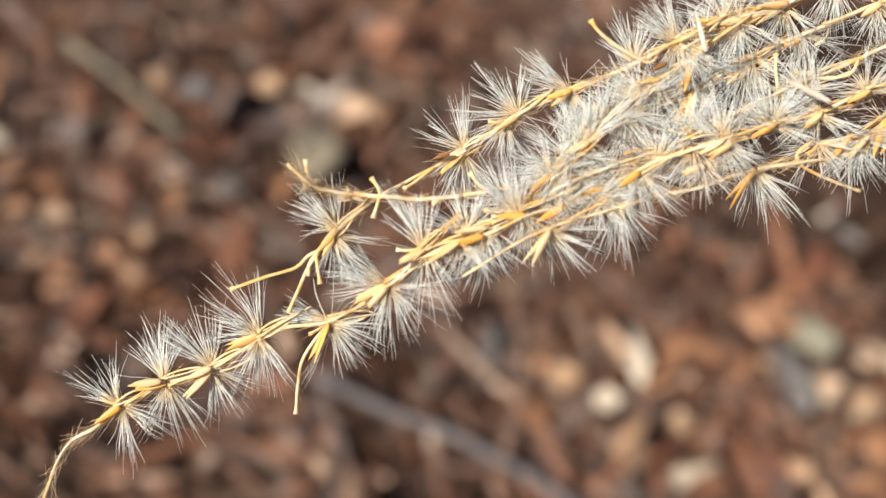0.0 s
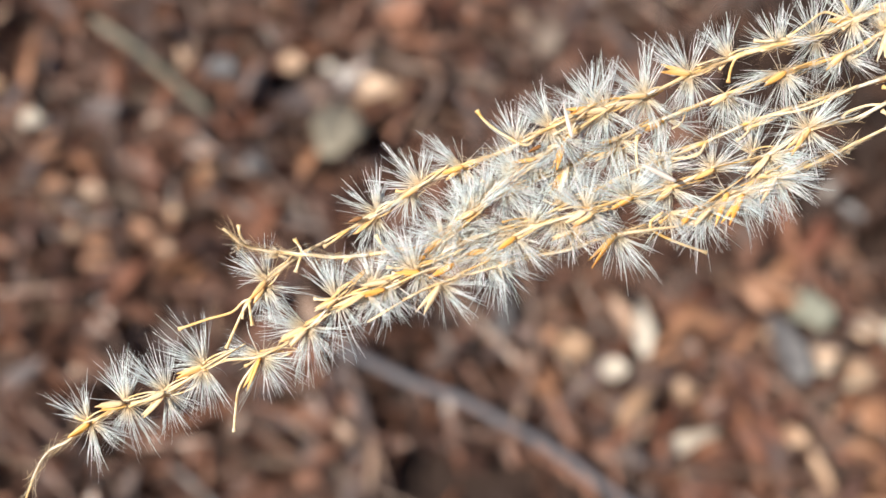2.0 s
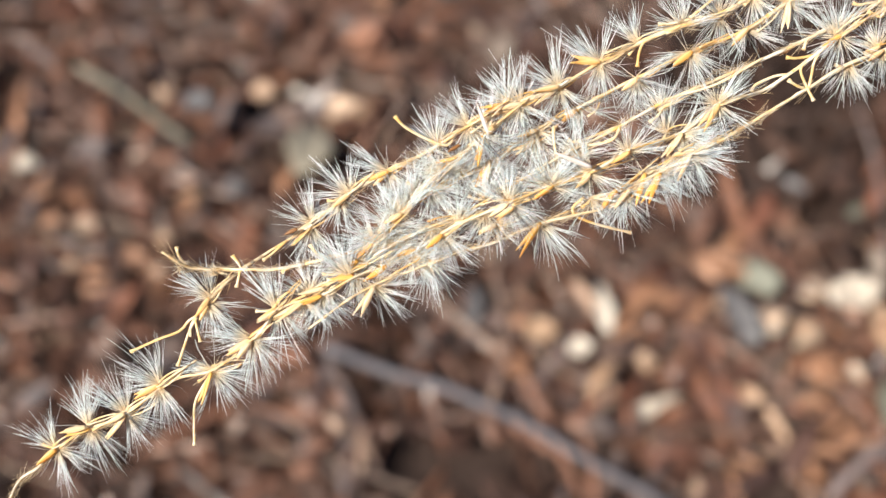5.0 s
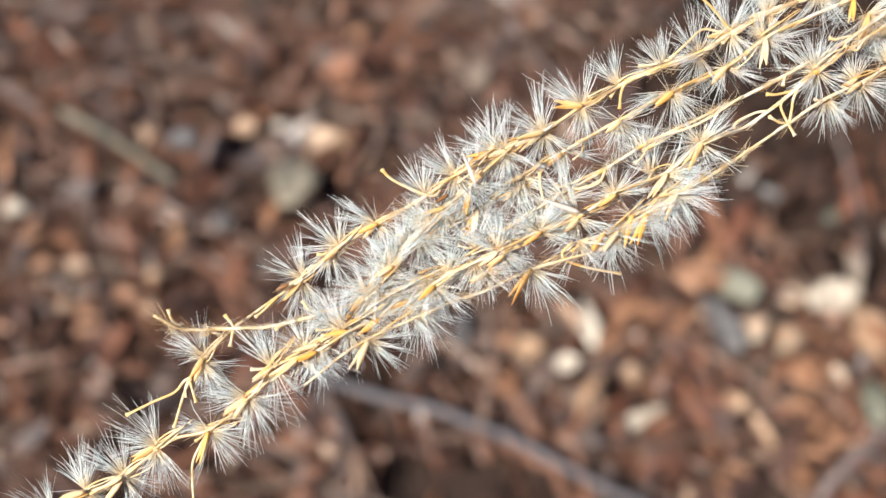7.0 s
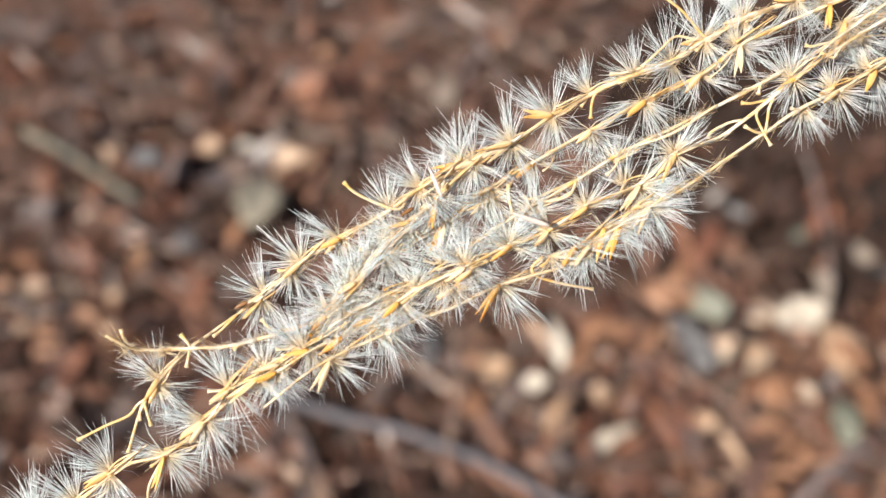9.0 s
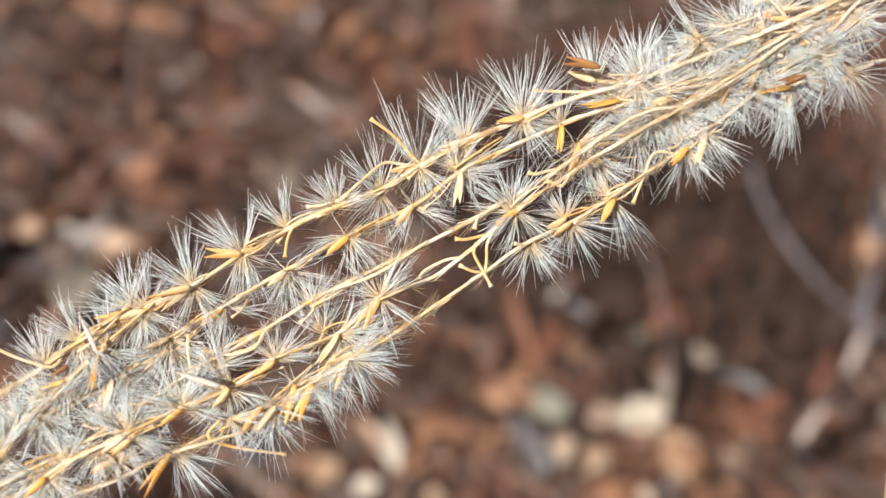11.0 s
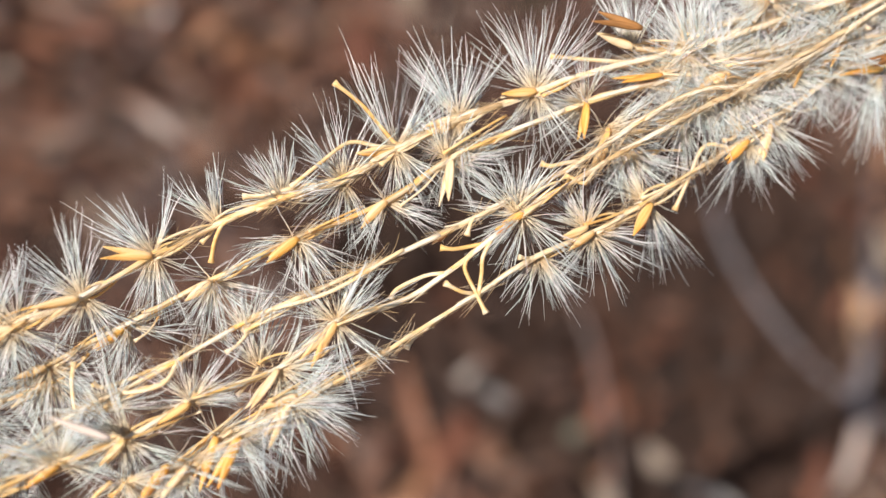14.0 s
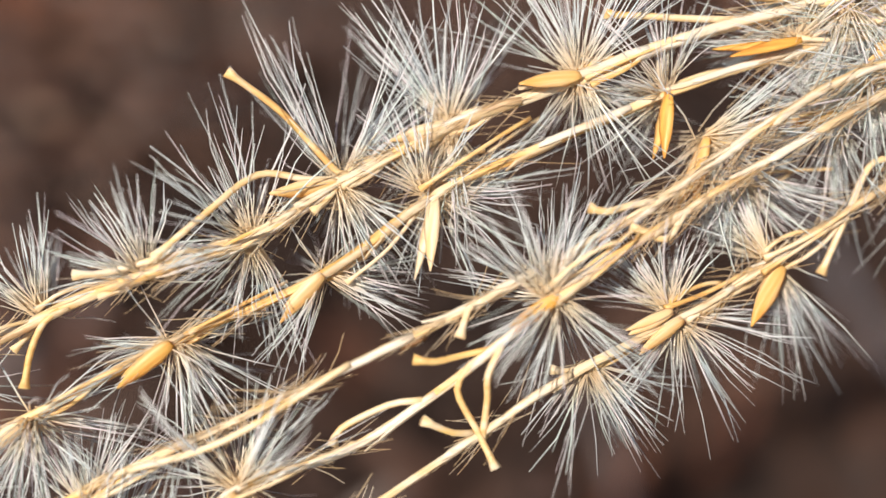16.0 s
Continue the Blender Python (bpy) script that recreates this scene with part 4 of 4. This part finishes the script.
leaf_scraps(0.103, 0.807, 0.081, 0.025, 85, "rust")
leaf_scraps(0.536, 0.691, 0.105, 0.032, 66, "rust")
fallen_leaf(0.632, 0.732, 0.135, 0.025, 63, "tan")
leaf_scraps(0.559, 0.681, 0.113, 0.027, 65, "orange")
fallen_leaf(0.598, 0.708, 0.096, 0.021, 61, "tan")
leaf_scraps(0.606, 0.650, 0.081, 0.020, 59, "orange")
leaf_scraps(0.606, 0.755, 0.139, 0.027, 61, "orange")
leaf_scraps(0.586, 0.622, 0.121, 0.026, 62, "rust")
leaf_scraps(0.495, 0.570, 0.076, 0.026, 72, "rust")
leaf_scraps(0.463, 0.620, 0.072, 0.021, 51, "rust")
leaf_scraps(0.627, 0.701, 0.105, 0.024, 60, "orange")
leaf_scraps(0.539, 0.793, 0.094, 0.022, 64, "rust")
leaf_scraps(0.530, 0.595, 0.072, 0.018, 58, "orange")
leaf_scraps(0.585, 0.663, 0.122, 0.020, 60, "rust")
fallen_leaf(0.675, 0.800, 0.150, 0.024, 63, "tan")
leaf_scraps(0.188, 0.449, 0.048, 0.033, 9, "orange")
leaf_scraps(0.137, 0.428, 0.031, 0.020, 31, "rust")
fallen_leaf(0.458, 0.412, 0.019, 0.019, -1, "tan")
leaf_scraps(-0.068, 0.700, 0.029, 0.025, 45, "orange")
fallen_leaf(-0.094, 0.580, 0.041, 0.023, 14, "tan")
leaf_scraps(0.125, 0.854, 0.087, 0.050, 54, "orange")
leaf_scraps(-0.041, 0.851, 0.071, 0.046, 139, "rust")
leaf_scraps(0.201, 0.877, 0.072, 0.053, 135, "rust")
leaf_scraps(0.322, 0.525, 0.091, 0.025, 69, "rust")
leaf_scraps(0.526, 0.524, 0.054, 0.036, 94, "rust")
leaf_scraps(0.063, 0.867, 0.074, 0.030, 71, "rust")
leaf_scraps(0.347, 0.426, 0.045, 0.024, 103, "rust")
fallen_leaf(0.124, 0.366, 0.014, 0.015, 0, "tan")
fallen_leaf(0.241, 0.362, 0.034, 0.026, 20, "orange")
fallen_leaf(0.290, 0.387, 0.040, 0.022, 140, "orange")
fallen_leaf(0.096, 0.337, 0.026, 0.013, 38, "tan")
fallen_leaf(0.232, 0.386, 0.018, 0.020, 0, "tan")
fallen_leaf(0.208, 0.398, 0.020, 0.024, 90, "tan")
fallen_leaf(0.243, 0.429, 0.016, 0.018, 0, "bone")
fallen_leaf(0.190, 0.345, 0.016, 0.018, 60, "tan")
fallen_leaf(0.042, 0.360, 0.022, 0.014, 100, "orange")
fallen_leaf(0.042, 0.392, 0.012, 0.013, 0, "orange")
fallen_leaf(0.260, 0.362, 0.014, 0.012, 0, "bone")
fallen_leaf(0.058, 0.389, 0.018, 0.020, 0, "bone")
fallen_leaf(0.177, 0.407, 0.012, 0.012, 0, "tan")
fallen_leaf(0.145, 0.351, 0.030, 0.010, 40, "umber")
fallen_leaf(0.157, 0.381, 0.040, 0.014, 120, "umber")
fallen_leaf(0.188, 0.286, 0.040, 0.018, 30, "umber")
fallen_leaf(0.111, 0.373, 0.030, 0.014, 10, "umber")
fallen_leaf(0.217, 0.308, 0.045, 0.018, 60, "umber")
fallen_leaf(0.492, 0.582, 0.075, 0.012, 75, "tan")
fallen_leaf(0.576, 0.594, 0.090, 0.026, 80, "orange")
fallen_leaf(0.630, 0.729, 0.080, 0.030, 70, "orange")
fallen_leaf(0.537, 0.626, 0.085, 0.014, 80, "grey")
fallen_leaf(0.359, 0.564, 0.070, 0.014, 42, "rust")
fallen_leaf(0.307, 0.515, 0.050, 0.012, 60, "rust")
fallen_leaf(0.328, 0.479, 0.028, 0.018, 150, "grey")
fallen_leaf(0.347, 0.447, 0.045, 0.014, 140, "slate")
fallen_leaf(0.291, 0.499, 0.022, 0.016, 30, "olive")
fallen_leaf(0.252, 0.526, 0.030, 0.012, 150, "slate")
fallen_leaf(0.418, 0.462, 0.050, 0.016, 60, "rust")
fallen_leaf(0.455, 0.423, 0.018, 0.018, 0, "bone")
fallen_leaf(0.365, 0.431, 0.050, 0.020, 20, "rust")
fallen_leaf(0.220, 0.496, 0.050, 0.020, 60, "rust")
fallen_leaf(-0.156, 0.590, 0.012, 0.012, 0, "tan")
fallen_leaf(-0.205, 0.423, 0.012, 0.012, 0, "tan")
fallen_leaf(-0.207, 0.450, 0.012, 0.013, 0, "tan")
fallen_leaf(-0.162, 0.498, 0.014, 0.015, 0, "bone")
fallen_leaf(-0.288, 0.461, 0.020, 0.020, 0, "orange")
fallen_leaf(-0.194, 0.491, 0.014, 0.014, 0, "tan")
fallen_leaf(0.284, 0.381, 0.037, 0.013, -65, "tan")
fallen_leaf(0.243, 0.359, 0.027, 0.010, -47, "orange")
fallen_leaf(0.260, 0.359, 0.014, 0.009, -51, "tan")
fallen_leaf(0.231, 0.383, 0.025, 0.010, 31, "pale")
fallen_leaf(0.137, 0.418, 0.037, 0.012, 14, "orange")
fallen_leaf(0.094, 0.341, 0.030, 0.007, 38, "tan")
fallen_leaf(0.042, 0.354, 0.017, 0.008, -60, "orange")
fallen_leaf(0.126, 0.299, 0.022, 0.008, -45, "rust")
fallen_leaf(0.217, 0.333, 0.012, 0.008, -33, "rust")
fallen_leaf(0.011, 0.399, 0.023, 0.009, -99, "slate")
stick([(-0.304, 0.608), (-0.265, 0.581), (-0.202, 0.531)], 0.0031, "olive")
stick([(-0.086, 0.360), (-0.055, 0.351), (-0.003, 0.333), (0.040, 0.316), (0.075, 0.295), (0.112, 0.273), (0.180, 0.227)], 0.0038, "slate")
stick([(0.227, 0.272), (0.253, 0.295), (0.297, 0.326)], 0.0037, "bark")
stick([(0.424, 0.674), (0.422, 0.634), (0.434, 0.583), (0.454, 0.531), (0.494, 0.476), (0.526, 0.445)], 0.0023, "slate")
stick([(0.610, 0.807), (0.583, 0.747), (0.515, 0.615), (0.458, 0.498)], 0.0021, "slate")
stick([(0.353, 1.045), (0.391, 0.983), (0.416, 0.929)], 0.0039, "olive")
stick([(0.517, 0.611), (0.489, 0.555), (0.454, 0.484)], 0.0030, "slate", 0.026)
stick([(0.550, 0.630), (0.538, 0.555), (0.519, 0.499)], 0.0034, "slate", 0.026)
stick([(0.465, 0.498), (0.421, 0.445), (0.379, 0.401)], 0.0037, "pink")
stick([(0.311, 0.607), (0.311, 0.531), (0.296, 0.442)], 0.0021, "bark")

# scattered leaves between the larger ones
for _ in range(30):
    x, y = rnd.uniform(-0.5, 0.7), rnd.uniform(0.16, 1.1)
    size = rnd.uniform(0.018, 0.045)
    fallen_leaf(x, y, size, size * rnd.uniform(0.15, 0.4), rnd.uniform(0, 360), rnd.choices(("rust", "umber", "orange", "tan", "slate"), (6, 8, 0, 0, 0) if dark_patch(x, y) else (6, 8, 1.5, 1, 1.5))[0], 0.010)

for _ in range(16):
    x, y = rnd.uniform(-0.42, -0.06), rnd.uniform(0.42, 0.62)
    size = rnd.uniform(0.02, 0.045)
    fallen_leaf(x, y, size, size * rnd.uniform(0.18, 0.4), rnd.uniform(0, 360), rnd.choices(("orange", "rust", "tan"), (4, 5, 1))[0], 0.012)
# paler leaves blown together beyond the dark patch, rust-coloured ones to its side
for _ in range(44):
    x, y = rnd.gauss(0.0, 0.15), rnd.uniform(0.86, 1.10)
    size = rnd.uniform(0.035, 0.07)
    fallen_leaf(x, y, size, size * rnd.uniform(0.25, 0.5), rnd.uniform(-40, 60), rnd.choices(("orange", "tan", "rust"), (5, 2, 2))[0], 0.014)
for _ in range(20):
    x, y = rnd.gauss(0.62, 0.07), rnd.gauss(0.70, 0.09)
    size = rnd.uniform(0.025, 0.05)
    fallen_leaf(x, y, size, size * rnd.uniform(0.2, 0.4), rnd.uniform(50, 120), rnd.choices(("orange", "rust"), (4, 5))[0], 0.012)


def litter(name, count, kind):
    """Needles, or chips of bark and leaf, strewn over a stretch of ground: one mesh."""
    verts, faces = [], []
    for _ in range(count):
        x, y = strewn()
        if dark_patch(x, y) and rnd.random() < 0.94:
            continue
        a = rnd.uniform(0, math.tau)
        size = {"needle": rnd.uniform(0.02, 0.08), "twig": rnd.uniform(0.05, 0.16), "chip": rnd.uniform(0.005, 0.018)}[kind]
        half = {"needle": rnd.uniform(0.0006, 0.0013), "twig": rnd.uniform(0.0008, 0.0018), "chip": size * rnd.uniform(0.2, 0.5)}[kind]
        z = height(x, y) + (rnd.uniform(0.006, 0.02) if kind == "twig" else rnd.uniform(-0.003, 0.016))
        way, side = Vector((math.cos(a), math.sin(a), rnd.gauss(0, 0.14))), Vector((-math.sin(a), math.cos(a), rnd.gauss(0, 0.25)))
        up = way.cross(side).normalized() * (0.0016 if kind == "chip" else half)
        bow = side * size * rnd.uniform(-0.12, 0.12)
        base = len(verts)
        for k, w in ((-0.5, 0.5), (0.0, 1.0), (0.5, 0.45)):
            p = Vector((x, y, z)) + way * size * k + bow * (1 - 4 * k * k)
            verts += [p - side * half * w - up * 0.4, p + side * half * w - up * 0.4, p + up]
        for k in (0, 3):
            b = base + k
            faces += [(b, b + 1, b + 4, b + 3), (b + 1, b + 2, b + 5, b + 4), (b + 2, b, b + 3, b + 5)]
        faces += [(base + 2, base + 1, base), (base + 6, base + 7, base + 8)]
    me = bpy.data.meshes.new(name)
    me.from_pydata(verts, [], faces)
    me.materials.append(TWIG if kind == "twig" else NEEDLE)
    return new(name, me)


tagged(litter("needle_litter", 50000, "needle"), "rust-brown fallen pine needles matted over the soil", "pine needles", kind="stuff")
tagged(litter("twig_litter", 850, "twig"), "thin grey-brown twigs strewn over the leaves", "twigs", kind="stuff")
tagged(litter("chip_litter", 21000, "chip"), "brown flakes of bark and broken leaf over the soil", "bark chips", kind="stuff")


def leaf_litter(name, count, place, mat, grown=1.0, deep=0.018):
    """Broken, curled leaves heaped loosely: one mesh."""
    verts, faces = [], []
    for _ in range(count):
        x, y = place()
        if mat is MIXED and dark_patch(x, y) and rnd.random() < 0.94:
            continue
        size = rnd.uniform(0.010, 0.026) if rnd.random() < 0.6 else rnd.uniform(0.026, 0.065)
        strip = mat is MIXED and rnd.random() < 0.4
        if strip:
            size = rnd.uniform(0.04, 0.11)
        turn = Euler((rnd.gauss(0, 0.12), rnd.gauss(0, 0.10), rnd.uniform(0, math.tau))).to_matrix() if strip else Euler((rnd.gauss(0, 0.55), rnd.gauss(0, 0.55), rnd.uniform(0, math.tau))).to_matrix()
        size *= grown
        wide, curl, base = min(0.012 * grown ** 2, size * rnd.uniform(0.14, 0.5)), rnd.uniform(-0.8, 0.8), len(verts)
        if strip:
            wide, curl = rnd.uniform(0.003, 0.008) * grown, rnd.uniform(-0.15, 0.15)
        centre = Vector((x, y, height(x, y) + rnd.uniform(0.0, deep)))
        for layer in (0.0, 0.0006):
            for i in range(4):
                u = i / 3 - 0.5
                w = wide * (0.35, 1.0, 0.9, 0.25)[i] * rnd.uniform(0.75, 1.2)
                for j in (-0.5, 0.0, 0.5):
                    verts.append(centre + turn @ Vector((u * size, j * w, curl * size * (u * u + j * j * 0.6) + layer)))
        for i in range(3):
            for j in range(2):
                a = base + 3 * i + j
                faces += [(a, a + 3, a + 4, a + 1), (a + 12, a + 13, a + 16, a + 15)]
        rim = [0, 1, 2, 5, 8, 11, 10, 9, 6, 3]
        for p, q in zip(rim, rim[1:] + rim[:1]):
            faces.append((base + p, base + q, base + q + 12, base + p + 12))
    me = bpy.data.meshes.new(name)
    me.from_pydata(verts, [], faces)
    me.materials.append(mat)
    return new(name, me)


tagged(leaf_litter("leaf_litter", 17000, strewn, MIXED), "loose layer of broken brown and rust-coloured leaves", "leaf litter", kind="stuff")
tagged(leaf_litter("torn_leaf_litter", 1100, lambda: (rnd.uniform(-0.6, 0.8), rnd.uniform(0.12, 1.2)), MIXED, 1.5, 0.010), "large torn leaves from near black to pale tan, curled over the litter", "leaf litter", kind="stuff")
tagged(leaf_litter("damp_leaf_litter", 2600, lambda: (rnd.gauss(0.40, 0.11), rnd.gauss(0.62, 0.09)) if rnd.random() < 0.85 else (rnd.gauss(0.34, 0.055), rnd.gauss(1.01, 0.04)), DARK_LEAVES), "patches of dark brown leaves", "leaf litter", kind="stuff")

# a neighbouring dry stalk of the same grass
STALK = spline([Vector((0.0871, -0.2496, -0.1488)), Vector((0.1057, -0.1035, 0.1839)), Vector((0.1185, 0.0093, 0.3888)), Vector((0.1276, 0.0752, 0.4783)), Vector((0.1336, 0.1107, 0.5130)), Vector((0.1353, 0.1204, 0.5224)), Vector((0.1376, 0.1250, 0.5272)), Vector((0.1426, 0.1308, 0.5337)), Vector((0.1500, 0.1396, 0.5434))], 0.004)
bm = bmesh.new()
tube(bm, STALK, lambda u: 0.00052 + 0.0011 * (1 - u) ** 2, 10, 0.25)
stalk = tagged(new("grass_stalk"), "thin dry straw-coloured grass stalk standing in the litter", "grass stalk")
part("stem", bm, PAPER, stalk)
joint = next(i for i, p in enumerate(STALK) if p.z > 0.5215)
bm = bmesh.new()
tube(bm, STALK[joint - 1:joint + 2], lambda u: 0.00078 - 0.0006 * (u - 0.5) ** 2, 10, 0.2)
part("node", bm, BARK["bark"], stalk, "dark swollen joint")

# sharpness follows the plume
cam.data.dof.use_dof = True
cam.data.dof.focus_object = min((o for o in plume.children_recursive if o.name.startswith("hair_tuft")), key=lambda o: (o.location - Vector((-0.012, -0.007, 0.000))).length)
cam.data.dof.aperture_fstop = 13.4


def motions():
    walk(plume, [
    (0.0, pose(0.03250, 0.14736, 0.48928, 40.347, 0.165, 0.782)),
    (0.5, pose(0.03312, 0.14793, 0.49122, 39.881, 0.098, 0.740)),
    (1.0, pose(0.02830, 0.14646, 0.49396, 39.746, -0.267, 0.066)),
    (1.5, pose(0.01989, 0.14454, 0.50149, 38.883, -0.484, -0.332)),
    (2.0, pose(0.01969, 0.14429, 0.50122, 37.963, -0.172, -0.248)),
    (2.5, pose(0.02132, 0.14446, 0.50142, 37.309, -0.166, -0.232)),
    (3.0, pose(0.02258, 0.14649, 0.49965, 38.156, 0.420, 0.124)),
    (3.5, pose(0.01664, 0.14762, 0.50512, 38.321, -0.944, -1.176)),
    (3.7, pose(0.01713, 0.14516, 0.50868, 38.148, -1.116, -0.994)),
    (5.8, pose(0.04030, 0.09667, 0.54622, 39.296, 0.106, 0.070)),
    (6.0, pose(0.03879, 0.09816, 0.54422, 39.112, 0.510, 0.132)),
    (6.5, pose(0.03729, 0.09765, 0.54691, 39.820, 0.028, 0.095)),
    (7.0, pose(0.04000, 0.09904, 0.54612, 40.000, 0.000, 0.000)),
    (7.5, pose(0.03594, 0.09785, 0.54870, 40.172, 0.275, 0.307)),
    (8.0, pose(0.03876, 0.09935, 0.54568, 40.236, 0.273, 0.230)),
    (8.5, pose(0.04096, 0.09843, 0.54604, 40.364, 0.028, -0.061)),
    (9.0, pose(0.04567, 0.09774, 0.54113, 40.817, -0.336, -0.121)),
    (9.5, pose(0.05423, 0.09875, 0.53227, 41.655, -1.016, -0.576)),
    (10.0, pose(0.04939, 0.09219, 0.52739, 43.504, -3.955, -2.961)),
    (10.2, pose(0.04832, 0.09192, 0.52851, 43.677, -5.093, -2.466)),
    (12.3, pose(0.06045, 0.11237, 0.52848, 42.668, -6.651, -4.065)),
    (12.5, pose(0.06267, 0.11301, 0.52976, 42.913, -6.897, -4.489)),
    (13.0, pose(0.07516, 0.12267, 0.53816, 43.071, -6.233, -4.941)),
    (13.5, pose(0.08125, 0.12887, 0.54286, 44.188, -4.793, -5.039)),
    (13.7, pose(0.08317, 0.13502, 0.53624, 44.188, -4.793, -5.039)),
    (14.0, pose(0.11325, 0.23129, 0.43257, 44.585, -5.525, -5.828)),
    (14.5, pose(0.12305, 0.26747, 0.39748, 44.605, -6.961, -6.808)),
    (15.0, pose(0.15805, 0.33734, 0.30662, 51.643, -9.257, -7.997)),
    (15.5, pose(0.17945, 0.40751, 0.26319, 49.982, -10.594, -8.768)),
    (16.0, pose(0.19219, 0.40925, 0.25364, 48.720, -9.529, -9.023)),
    ])

    # the neighbouring stalk sways a little
    walk(stalk, [
        (0.0, pose(-0.0201, -0.0170, -0.0117)),
        (12.3, pose(-0.0201, -0.0170, -0.0117)),
        (12.5, pose(-0.0192, -0.0162, -0.0113)),
        (13.0, pose(-0.0070, -0.0065, -0.0032)),
        (13.5, pose(0.0000, 0.0000, 0.0000)),
        (16.0, pose(0.0000, 0.0000, 0.0000)),
    ])


motions()
